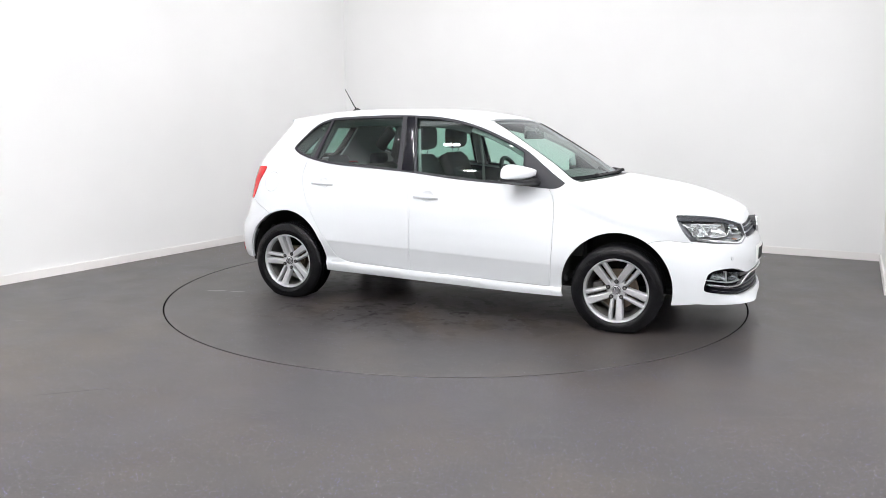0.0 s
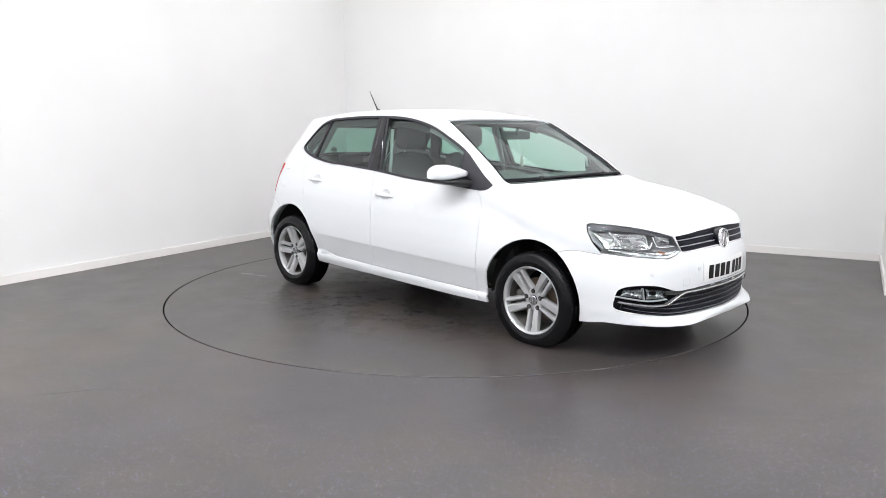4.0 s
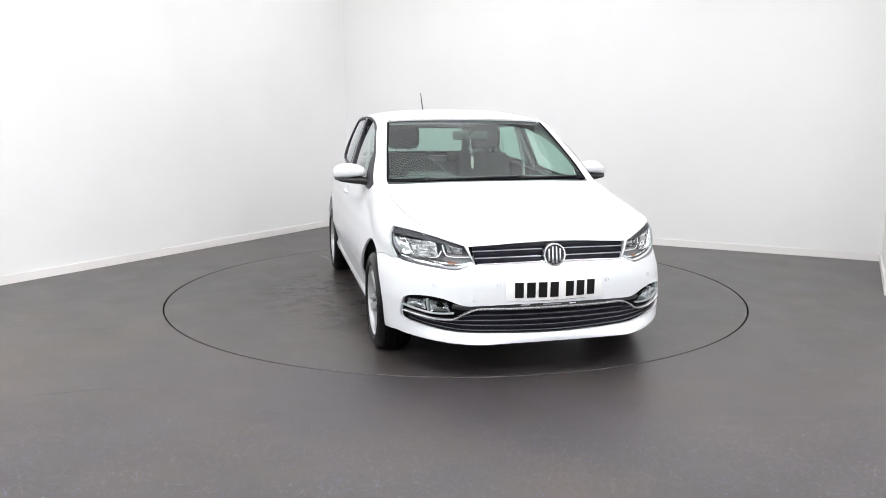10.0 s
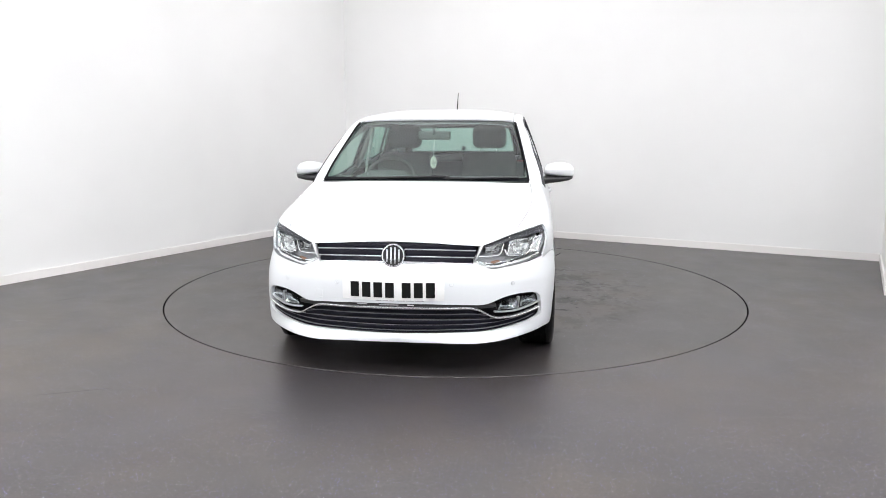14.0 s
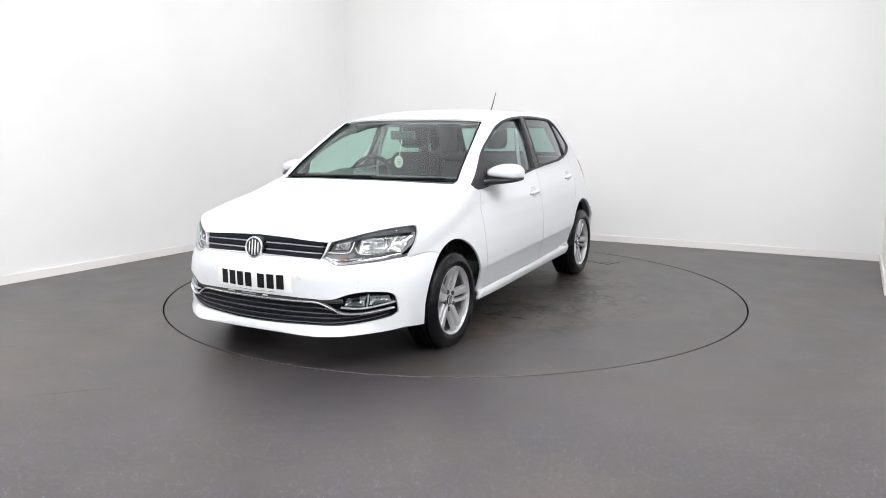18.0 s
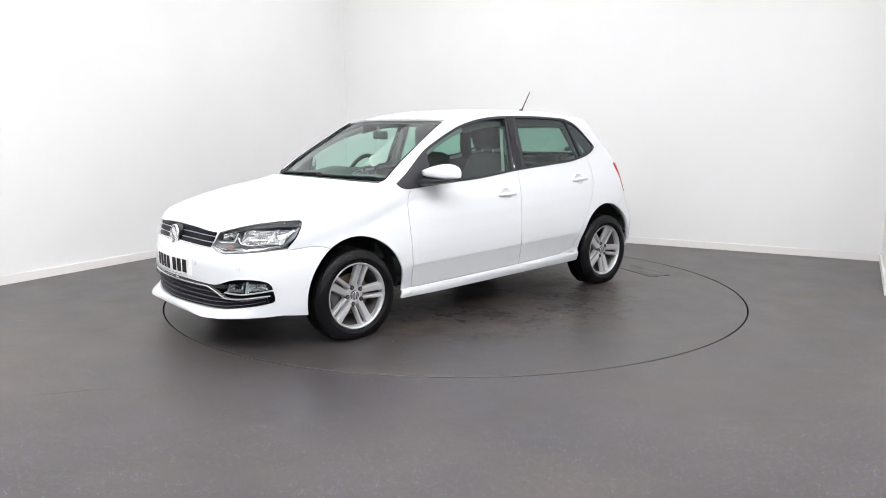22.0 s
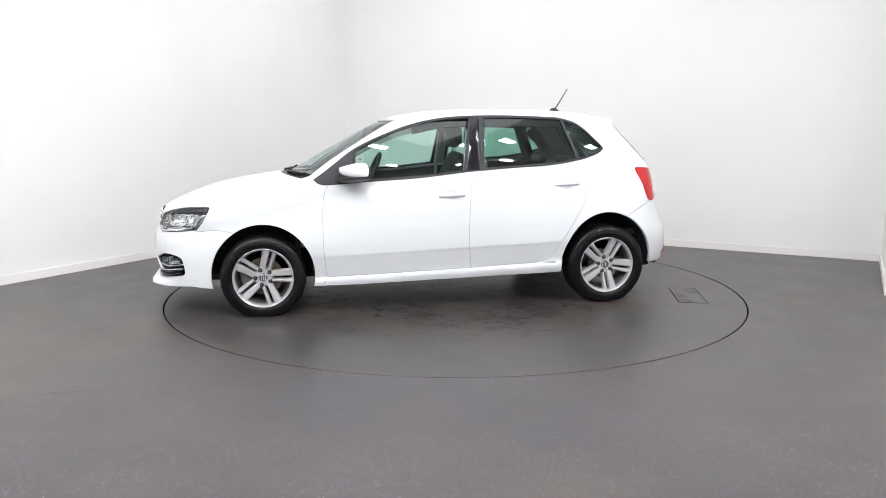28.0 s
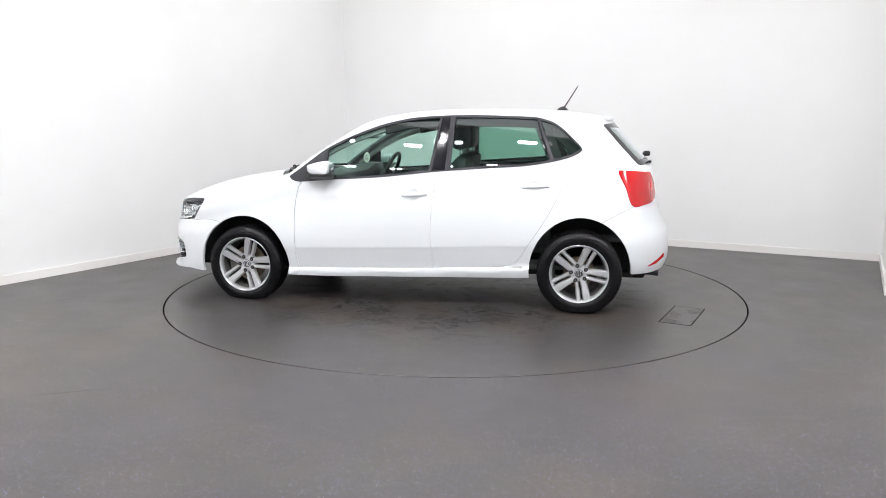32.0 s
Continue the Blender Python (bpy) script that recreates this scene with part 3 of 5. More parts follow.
def ring(qz):
    """Points of the left half of the body: running length q from nose to tail, height z."""
    q, z = qz[:, 0], qz[:, 1]
    uf = np.interp(QF - q, FRONT_S, U)
    ur = np.interp(q - QM, REAR_S, U)
    x = np.where(q < QF, X1 + uf * (nose_x(z) - X1), np.where(q <= QM, X1 - (q - QF), X2 + ur * (tail_x(z) - X2)))
    v = np.where(q < QF, np.maximum(1 - uf ** front_n(z), 0) ** 0.625, np.where(q <= QM, 1.0, np.maximum(1 - ur**7, 0) ** (1 / 1.8)))
    y = half_width(x, z) * v
    return np.stack([x + np.where(q < QF, nose_shift(y, z), 0.0), y, z], 1)


def ring_top(q):
    z = np.full(len(q), 0.9)
    for _ in range(60):
        p = ring(np.stack([q, z], 1))
        z = 0.5 * z + 0.5 * top_z(p[:, 0], p[:, 1])
    return z


def deck(xy):
    return np.stack([xy[:, 0], xy[:, 1], top_z(xy[:, 0], xy[:, 1])], 1)


def side(*points):
    """Side-view control points (x, z) as sheet points."""
    return [None if p is None else (q_of_x(*p), p[1]) for p in points]


car = tagged(new("car"), "white five-door hatchback car parked on the turntable", "car")

QS = np.concatenate([np.linspace(0, QF, 90), np.linspace(QF, QM, 120)[1:], np.linspace(QM, QR, 60)[1:]])
TOPZ = ring_top(QS)

Z_LOW = np.interp(QS, [0, 0.48, 0.68, 0.82, QF - 0.66, QF, QF + 0.3, QM - 0.05, QM + 0.6, QR], [0.199, 0.198, 0.211, 0.222, 0.205, 0.203, 0.203, 0.238, 0.285, 0.285])
OUTLINE = np.vstack([np.stack([QS, Z_LOW], 1), np.stack([QS, TOPZ], 1)[::-1]])


def front(*points):
    """Front-view control points (y, z) as sheet points."""
    return [None if p is None else (q_of_y(*p), p[1]) for p in points]


def below_top(line, margin=0.0005):
    line = np.array(line)
    line[:, 1] = np.minimum(line[:, 1], np.interp(line[:, 0], QS, TOPZ) - margin)
    return line


def arch(cx, cz, rx, rz):
    w = np.linspace(-0.3, math.pi + 0.3, 70)
    return np.array([(q_of_x(cx + rx * math.cos(a), cz + rz * math.sin(a)), cz + rz * math.sin(a)) for a in w])


ARCH_F, ARCH_R = arch(1.2315, 0.283, 0.346, 0.355), arch(-1.238, 0.285, 0.350, 0.389)
BELT = side((0.882, 0.929), (0.847, 0.902), (0.779, 0.893), (0.578, 0.908), (0.177, 0.931), (-0.222, 0.973), (-0.620, 1.002), (-0.819, 1.014), (-1.02, 1.043), (-1.141, 1.074), (-1.202, 1.1), (-1.236, 1.126))
ARC = side((-1.236, 1.126), (-1.222, 1.152), (-1.185, 1.19), (-1.105, 1.267), (-1.026, 1.32), (-0.93, 1.349), (-0.825, 1.358), (-0.623, 1.366), (-0.421, 1.369), (-0.219, 1.365), (-0.017, 1.349), (0.186, 1.307),
           (0.387, 1.236), (0.587, 1.142), (0.723, 1.045), (0.802, 0.985), (0.882, 0.929))
DLO = np.vstack([spline(BELT), spline(ARC)[1:-1]])


def shrunk(poly, d):
    """The polygon moved inwards by d."""
    out = offset_line(np.vstack([poly[-3:], poly, poly[:3]]), d)[3:-3]
    alt = offset_line(np.vstack([poly[-3:], poly, poly[:3]]), -d)[3:-3]
    area = lambda p: abs(np.sum(p[:, 0] * np.roll(p[:, 1], -1) - p[:, 1] * np.roll(p[:, 0], -1)))
    return out if area(out) < area(alt) else alt


def clip_x(poly, x_rear, x_front):
    """The part of a side polygon between two slanted lines, each ((x, z), (x, z))."""
    for (a, b), sign in ((x_rear, 1), (x_front, -1)):
        a, b = [np.array((QF + X1 - p[0], p[1])) for p in (a, b)]
        nrm = np.array([b[1] - a[1], a[0] - b[0]])
        d = ((poly - a) @ nrm) * sign * (-1 if nrm[0] > 0 else 1)
        out = []
        for i in range(len(poly)):
            j = (i + 1) % len(poly)
            if d[i] >= 0:
                out.append(poly[i])
            if d[i] * d[j] < 0:
                out.append(poly[i] + (poly[j] - poly[i]) * d[i] / (d[i] - d[j]))
        poly = np.array(out)
    return poly


INNER = shrunk(DLO, 0.016)
FRONT_GLASS = clip_x(INNER, ((-0.165, 0.97), (-0.232, 1.37)), ((0.60, 0.90), (0.585, 1.2)))
REAR_GLASS = clip_x(INNER, ((-1.048, 1.04), (-0.925, 1.35)), ((-0.318, 0.98), (-0.340, 1.37)))
QUARTER_GLASS = clip_x(INNER, ((-1.5, 1.0), (-1.5, 1.4)), ((-1.082, 1.04), (-0.958, 1.35)))
B_PILLAR = clip_x(shrunk(DLO, 0.010), ((-0.282, 0.97), (-0.303, 1.37)), ((-0.186, 0.97), (-0.246, 1.37)))
SAIL = clip_x(shrunk(DLO, 0.007), ((0.606, 0.90), (0.591, 1.2)), ((1.2, 0.9), (1.2, 1.2)))

FRONT_SEAM = spline(side((0.779, 0.891), (0.808, 0.84), (0.823, 0.73), (0.825, 0.60), (0.824, 0.50), (0.818, 0.39), (0.807, 0.262)))
B_SEAM = spline(side((-0.232, 0.975), (-0.212, 0.84), (-0.197, 0.68), (-0.193, 0.52), (-0.200, 0.395), (-0.212, 0.2945)))
REAR_SEAM = spline(side((-1.085, 1.055), (-1.107, 0.99), (-1.113, 0.933), (-1.095, 0.856), (-1.054, 0.759), (-0.976, 0.622), (-0.899, 0.503), (-0.826, 0.385), (-0.785, 0.340), (-0.727, 0.320), (-0.627, 0.311)))
BOTTOM_F = spline(side((0.807, 0.262), (0.587, 0.268), (0.18, 0.281), (-0.212, 0.2945)))
BOTTOM_R = spline(side((-0.212, 0.2945), (-0.42, 0.303), (-0.627, 0.311)))
belt_line = spline(BELT)
belt_cut = lambda x0, x1: belt_line[(belt_line[:, 0] > QF + X1 - x1) & (belt_line[:, 0] < QF + X1 - x0)] + [0, 0.006]
FRONT_DOOR = np.vstack([FRONT_SEAM, BOTTOM_F[1:], B_SEAM[::-1][1:], belt_cut(-0.232, 0.779)[::-1]])
REAR_DOOR = np.vstack([B_SEAM, BOTTOM_R[1:], REAR_SEAM[::-1][1:], belt_cut(-1.085, -0.232)[::-1]])
WING_SEAM = spline(side((1.675, 0.590), (1.60, 0.598), (1.536, 0.603), (1.46, 0.595), (1.40, 0.575)))
HEAD = below_top(np.vstack([spline([(0.893, 0.599), (0.928, 0.655), (0.948, 0.712), (0.949, 0.748)]), spline([(0.937, 0.758), (0.878, 0.757), (0.80, 0.754), (0.72, 0.747), (0.633, 0.735), (0.56, 0.720), (0.50, 0.705), (0.440, 0.687)]),
                            spline([(0.425, 0.64), (0.410, 0.604)]), spline([(0.450, 0.584), (0.500, 0.567), (0.55, 0.569), (0.65, 0.577), (0.76, 0.586), (0.85, 0.595)])]))
GRILLE = below_top(np.vstack([spline(front((0.0, 0.60), (0.2, 0.598), (0.404, 0.595), None, (0.4195, 0.64), (0.432, 0.6845))), spline(front((0.432, 0.6845), (0.3, 0.692), (0.194, 0.699), (0.0, 0.705)))[1:]]), 0.004)
LOWER = spline(front((0.0, 0.400), (0.2, 0.397), (0.36, 0.391), (0.463, 0.389), (0.555, 0.419), (0.623, 0.430), (0.685, 0.428), (0.722, 0.418), (0.740, 0.398), (0.746, 0.36), (0.749, 0.322), (0.742, 0.297), (0.700, 0.281), (0.562, 0.2530), (0.465, 0.2425), (0.253, 0.2415), (0.0, 0.2415)))
NOSE_END = WING_SEAM[0, 0]
FRONT_BUMPER = np.vstack([WING_SEAM, [(QF - 0.25, 0.5), (QF - 0.25, 0.1), (-0.01, 0.1), (-0.01, 0.76), (NOSE_END - 0.02, 0.76)]])
WING = np.vstack([FRONT_SEAM[::-1], spline(side((0.779, 0.891), (0.847, 0.902), (0.882, 0.929), (0.93, 0.96))), [(QF - 0.1, 1.2), (NOSE_END - 0.2, 1.0), (NOSE_END - 0.05, 0.6)], WING_SEAM, [(QF - 0.3, 0.45), (QF - 0.3, 0.1), (QF + 0.04, 0.1), (QF + 0.093, 0.255)]])
SILL = np.vstack([[(QF - 0.3, 0.255), (QF + 0.05, 0.259)], BOTTOM_F, BOTTOM_R[1:], [(QM + 0.1, 0.305), (QM + 0.1, 0.1), (QF - 0.3, 0.1)]])
TAIL_LAMP = spline(side((-1.484, 0.978), (-1.53, 0.988), (-1.66, 0.975), (-1.715, 0.960), (-1.752, 0.86), (-1.76, 0.80), (-1.73, 0.765), (-1.67, 0.755), (-1.586, 0.752), (-1.535, 0.869)), closed=True)
REAR_SEAM_B = spline(side((-1.36, 0.63), (-1.42, 0.664), (-1.50, 0.706), (-1.586, 0.748)))
GATE_EDGE = spline(side((-1.70, 0.752), (-1.745, 0.74), (-1.775, 0.70)))
REAR_BUMPER = np.vstack([REAR_SEAM_B, GATE_EDGE, [(QR + 0.01, 0.66), (QR + 0.01, 0.1), (QM + 0.25, 0.1)]])
gq = lambda x, z: (q_of_x(x, z), z)
GATE_SEAM = spline([gq(-1.345, 1.335), gq(-1.43, 1.225), gq(-1.52, 1.12), gq(-1.598, 1.03), gq(-1.65, 0.985)])
GATE = np.vstack([GATE_SEAM, [gq(-1.70, 0.93), gq(-1.72, 0.75)], GATE_EDGE[1:], [(QR + 0.01, 0.66), (QR + 0.01, 1.5), (GATE_SEAM[0, 0], 1.5)]])
GLASS_R = np.vstack([spline([gq(-1.372, 1.302), gq(-1.450, 1.21), gq(-1.540, 1.11), gq(-1.616, 1.03), (q_of_x(-1.66, 1.022), 1.022)]), [(QR, 1.022), (QR, 1.315), (q_of_x(-1.42, 1.315), 1.312)]])
rear_side = GLASS_R[(GLASS_R[:, 1] > 1.066) & (GLASS_R[:, 1] < 1.276) & (GLASS_R[:, 0] < QR - 0.3)] + [0.09, 0]
GLASS_R_IN = np.vstack([[(rear_side[0, 0] + 0.012, 1.284)], rear_side, [(rear_side[-1, 0] + 0.012, 1.060), (QR, 1.060), (QR, 1.284)]])
FLAP = np.array([(q_of_x(-1.395 + 0.068 * math.cos(a), 0.878 + 0.072 * math.sin(a)), 0.878 + 0.072 * math.sin(a)) for a in np.linspace(0, 2 * math.pi, 40)])

oval = lambda cx, cz, rx, rz: np.array([(q_of_x(cx + rx * math.cos(a), cz + rz * math.sin(a)), cz + rz * math.sin(a)) for a in np.linspace(0, 2 * math.pi, 28, endpoint=False)])
REGIONS = [("hole", oval(-0.064, 0.818, 0.049, 0.038)), ("hole", oval(-0.918, 0.884, 0.049, 0.038)), ("hole", ARCH_F), ("hole", ARCH_R), ("headlamp", HEAD), ("grille", GRILLE), ("lower_grille", LOWER), ("front_window", FRONT_GLASS), ("rear_window", REAR_GLASS), ("quarter_window", QUARTER_GLASS),
           ("b_pillar", B_PILLAR), ("sail", SAIL), ("window_frame", DLO), ("tail_lamp", TAIL_LAMP), ("rear_glass", GLASS_R_IN), ("rear_border", GLASS_R), ("front_door", FRONT_DOOR), ("rear_door", REAR_DOOR),
           ("front_bumper", FRONT_BUMPER), ("rear_bumper", REAR_BUMPER), ("tailgate", GATE), ("sill", SILL), ("front_wing", WING)]
SEAMS = [np.vstack([TAIL_LAMP, TAIL_LAMP[:1]]), FRONT_SEAM, B_SEAM, REAR_SEAM, np.vstack([BOTTOM_F, BOTTOM_R[1:]]), WING_SEAM, REAR_SEAM_B, GATE_SEAM]
SHUT = mat("shut_line", (0.36, 0.36, 0.37), 0.6)
SOFT_LINE = mat("pale_joint", (0.50, 0.51, 0.53), 0.6)

FOLDS = [np.array([(QF + X1 - x, h - 0.035 * x) for x in np.linspace(0.815, -0.86, 90)]) for h in (0.424, 0.431, 0.4375, 0.447)]
LEFT = cut_sheet(OUTLINE, REGIONS, SEAMS, 0.022, ring, folds=FOLDS)
RIGHT = cut_sheet(OUTLINE, REGIONS, SEAMS + [FLAP], 0.022, ring, folds=FOLDS)

SINGLE = {"front_door": PAINT, "rear_door": PAINT, "front_wing": PAINT, "sill": PAINT, "window_frame": TRIM, "sail": TRIM, "b_pillar": GLOSS, "rest": PAINT, "gap": SHUT}
TITLES = {"rest": "side_body", "gap": "shut_line", "sail": "mirror_base_panel", "window_frame": "window_surround"}
SIDE = {}
for mirrored, (made, pts, nrm, _) in ((0, LEFT), (1, RIGHT)):
    for key, material in SINGLE.items():
        inset = {"gap": 0.009, "window_frame": -0.003, "b_pillar": -0.004, "sail": -0.0045}.get(key, 0.0)
        depth = 0.0 if key == "gap" else 0.014
        SIDE[key, mirrored] = panel(TITLES.get(key, key), made[key], pts, nrm, material, car, depth, inset, mirrored)
        if key == "gap":
            SIDE[key, mirrored]["kind"] = "stuff"
    for key, material in (("front_window", GLASS), ("rear_window", GLASS_REAR), ("quarter_window", GLASS_REAR)):
        SIDE[key, mirrored] = panel(key, made[key], pts, nrm, material, car, 0.0, 0.004, mirrored, even=1)
made, pts, nrm, _ = LEFT
front_bumper = panel("front_bumper", made["front_bumper"], pts, nrm, PAINT, car, 0.02, 0.0, 2)
rear_bumper = panel("rear_bumper", made["rear_bumper"], pts, nrm, PAINT, car, 0.02, 0.0, 2)
tailgate = panel("tailgate", made["tailgate"], pts, nrm, PAINT, car, 0.02, 0.0, 2)
rear_screen = panel("rear_screen", made["rear_glass"], pts, nrm, REAR_SCREEN_GLASS, car, 0.0, 0.003, 2)
panel("rear_screen_border", made["rear_border"], pts, nrm, GLOSS, car, 0.004, 0.0025, 2, "black border of the rear screen")
panel("grille_backing", made["grille"], pts, nrm, BACKING, car, 0.0, 0.03, 2)
panel("lower_grille_backing", made["lower_grille"], pts, nrm, BACKING, car, 0.0, 0.035, 2)

# ---- bonnet, windscreen, roof ----
EDGE = ring(np.stack([QS, TOPZ], 1))[:, :2]
EDGE[0, 1] = EDGE[-1, 1] = 0.0
DECK_OUT = EDGE
bow_x = lambda xe, y: xe - float(smooth_tab(np.array([xe - 0.1]), BOW)[0]) * y * y
SCREEN = np.vstack([[(bow_x(1.083, y), y) for y in np.linspace(0, 0.672, 24)], spline([(0.914, 0.674), (0.62, 0.622), (0.327, 0.568)])[1:], [(0.405 - 0.236 * y * y, y) for y in np.linspace(0.567, 0, 24)]])
SCREEN_IN = np.vstack([[(bow_x(1.055, y), y) for y in np.linspace(0, 0.656, 24)], spline([(0.895, 0.658), (0.614, 0.610), (0.330, 0.554)])[1:], [(0.362 - 0.236 * y * y, y) for y in np.linspace(0.553, 0, 24)]])
COWL = np.vstack([[(bow_x(1.125, y), y) for y in np.linspace(0, 0.672, 24)], [(bow_x(1.068, y), y) for y in np.linspace(0.668, 0, 24)]])
BONNET_SIDE = spline([(0.955, 0.676), (1.20, 0.690), (1.45, 0.675), (1.62, 0.648), (1.74, 0.622), (1.84, 0.60)])
BONNET = np.vstack([BONNET_SIDE, [(2.1, 0.6), (2.3, 0.0), (1.0, 0.0)], [(bow_x(1.125, y), y) for y in np.linspace(0, 0.676, 24)]])
DITCH = spline([(0.30, 0.545), (0.0, 0.548), (-0.6, 0.545), (-1.1, 0.51), (-1.42, 0.47)])
ROOF = np.vstack([DITCH, [(-1.7, 0.45), (-1.7, 0.0), (0.405, 0.0)], [(0.405 - 0.236 * y * y, y) for y in np.linspace(0, 0.545, 20)]])
DECK = cut_sheet(DECK_OUT, [("windscreen", SCREEN_IN), ("screen_border", SCREEN), ("cowl", COWL), ("bonnet", BONNET), ("roof", ROOF)], [BONNET_SIDE, DITCH], 0.03, deck, gap=0.0024)
made, pts, nrm, _ = DECK
bonnet = panel("bonnet", made["bonnet"], pts, nrm, PAINT, car, 0.018, 0.0, 2)
roof = panel("roof", made["roof"], pts, nrm, PAINT, car, 0.012, 0.0, 2)
panel("windscreen", made["windscreen"], pts, nrm, SCREEN_GLASS, car, 0.0, 0.014, 2, even=2)
panel("windscreen_border", made["screen_border"], pts, nrm, BACKING, car, 0.006, 0.0, 2)
panel("scuttle", made["cowl"], pts, nrm, BLACK, car, 0.01, 0.012, 2)
panel("shut_line", made["gap"], pts, nrm, SHUT, car, 0.0, 0.009, 2)["kind"] = "stuff"
for m in (0, 1):
    panel("pillar_and_wing_top", made["rest"], pts, nrm, PAINT, car, 0.01, 0.0, m)


# ---- wheels ----
RIM_R = 0.2055


def make_wheel(spin, hub_z, tyre_r, front):
    """A wheel about its hub, its outer face towards +y; the tyre is pressed flat where it stands, hub_z below the hub."""
    hub = new("wheel")
    prof = [(RIM_R - 0.012, -0.085), (RIM_R + 0.01, -0.098), (RIM_R + 0.045, -0.103), (tyre_r - 0.025, -0.097), (tyre_r - 0.006, -0.08), (tyre_r, -0.06)]
    for y in (-0.052, -0.018, 0.018, 0.052):
        prof += [(tyre_r, y - 0.005), (tyre_r - 0.007, y - 0.004), (tyre_r - 0.007, y + 0.004), (tyre_r, y + 0.005)]
    prof += [(tyre_r, 0.066), (tyre_r - 0.003, 0.076), (tyre_r - 0.010, 0.087), (tyre_r - 0.020, 0.0942), (tyre_r - 0.034, 0.1000), (tyre_r - 0.050, 0.1034), (RIM_R + 0.030, 0.1038), (RIM_R + 0.017, 0.1022), (RIM_R + 0.010, 0.0985), (RIM_R + 0.004, 0.0965), (RIM_R - 0.003, 0.088), (RIM_R - 0.012, 0.085)]
    tyre_bm = lathe_bm(prof, 96)
    for v in tyre_bm.verts:
        d = v.co.z + hub_z
        if d < 0.04:
            low = 0.04 * math.exp((d - 0.04) / 0.04) - 0.0075 - d
            v.co.z += low
            v.co.y += math.copysign(0.35 * max(low, 0), v.co.y) * min(1.0, abs(v.co.y) / 0.09)
    tyre = part("tyre", tyre_bm, RUBBER, hub, "black tyre with a worn tread", sharp=60)
    bm = bmesh.new()
    for k in range(64):
        for side_of in (-1, 1):
            turn = 360 / 64 * (k + 0.25 * side_of)
            if abs((turn % 360) - 180) < 24:
                continue
            one = box_bm(0.0035, 0.022, 0.006, (0, side_of * 0.0665, tyre_r - 0.0045), turn=None)
            bmesh.ops.transform(one, matrix=Matrix.Rotation(radians(turn), 4, "Y") @ Matrix.Rotation(radians(8 * side_of), 4, "Z"), verts=one.verts)
            join_bm(bm, one)
    tread = part("tread_grooves", bm, TREAD, tyre)
    tread["kind"] = "stuff"
    for turn, span in ((20, 34), (62, 16), (200, 34), (242, 16)):
        for k in range(span // 4):
            one = box_bm(0.0085, 0.0012, 0.0105, (0, 0.1034, (RIM_R + tyre_r) / 2 - 0.004), bevel=0.0004, seg=1)
            part("sidewall_bar", placed(one, Matrix.Rotation(radians(turn + 4 * k), 4, "Y")), RUBBER, tyre, "raised bar on the sidewall")
    rim = part("rim", lathe_bm([(RIM_R - 0.001, 0.0915), (RIM_R + 0.001, 0.086), (RIM_R - 0.004, 0.050), (RIM_R - 0.016, 0.045), (RIM_R - 0.021, 0.055), (RIM_R - 0.0155, 0.078), (RIM_R - 0.010, 0.0905), (RIM_R - 0.005, 0.0932)], 96), ALLOY, hub, "silver alloy rim with five double spokes", sharp=50)
    # The shade behind the spokes is put into the barrel's darker grey.
    part("barrel", lathe_bm([(RIM_R - 0.017, 0.050), (RIM_R - 0.026, 0.03), (0.170, -0.08), (0.178, -0.085), (RIM_R - 0.018, 0.02), (RIM_R - 0.012, 0.047)], 72), BARREL, rim, "inner barrel, its recess shade put into a dark grey", sharp=50)
    for k in range(5):
        for mid_at, lean, wide in ((0.0185, 0.02, 1.0), (-0.0255, -0.07, 0.52)):
            bm = bmesh.new()
            rows = []
            for r, w, y, th in ((0.024, 0.016, 0.056, 0.03), (0.058, 0.0185, 0.061, 0.03), (0.115, 0.021, 0.070, 0.026), (0.168, 0.0235, 0.078, 0.022), (RIM_R - 0.0125, 0.0250, 0.082, 0.02)):
                w = w * wide
                c = mid_at + lean * (r - 0.03)
                rows.append([bm.verts.new((c + dx, y + dy, r)) for dx, dy in ((-w - 0.004, -th), (-w - 0.0005, -0.008), (-w + 0.0035, -0.0005), (-w + 0.006, 0.001), (w - 0.006, 0.001), (w - 0.0035, -0.0005), (w + 0.0005, -0.008), (w + 0.004, -th))])
            for p, q in zip(rows, rows[1:]):
                for i in range(8):
                    j = (i + 1) % 8
                    bm.faces.new((p[i], p[j], q[j], q[i]))
            bm.faces.new(rows[0][::-1])
            bm.faces.new(rows[-1])
            bmesh.ops.transform(bm, matrix=Matrix.Rotation(radians(spin + 72 * k), 4, "Y"), verts=bm.verts)
            bmesh.ops.recalc_face_normals(bm, faces=bm.faces)
            part("spoke", bm, ALLOY, rim, sharp=18)
        bolt = Matrix.Rotation(radians(spin + 36 + 72 * k), 4, "Y") @ Matrix.Translation((0, 0, 0.054))
        # No hole is cut: a black disc stands for the recess's shade.
        part("bolt_shade_disc", placed(lathe_bm([(0.0005, 0.0625), (0.0135, 0.0625), (0.0145, 0.0615), (0.0145, 0.04), (0.0005, 0.04)], 16), bolt), BLACK, rim, "black disc for the shade of the recess round a wheel bolt")
        part("wheel_bolt", placed(lathe_bm([(0.0005, 0.0685), (0.0050, 0.0685), (0.0070, 0.0665), (0.0072, 0.060), (0.0005, 0.060)], 6), bolt), BARREL, rim)
    part("hub", lathe_bm([(0.0005, 0.058), (0.058, 0.056), (0.066, 0.048), (0.070, 0.03), (0.070, 0.0), (0.0005, 0.0)], 40), ALLOY, rim)
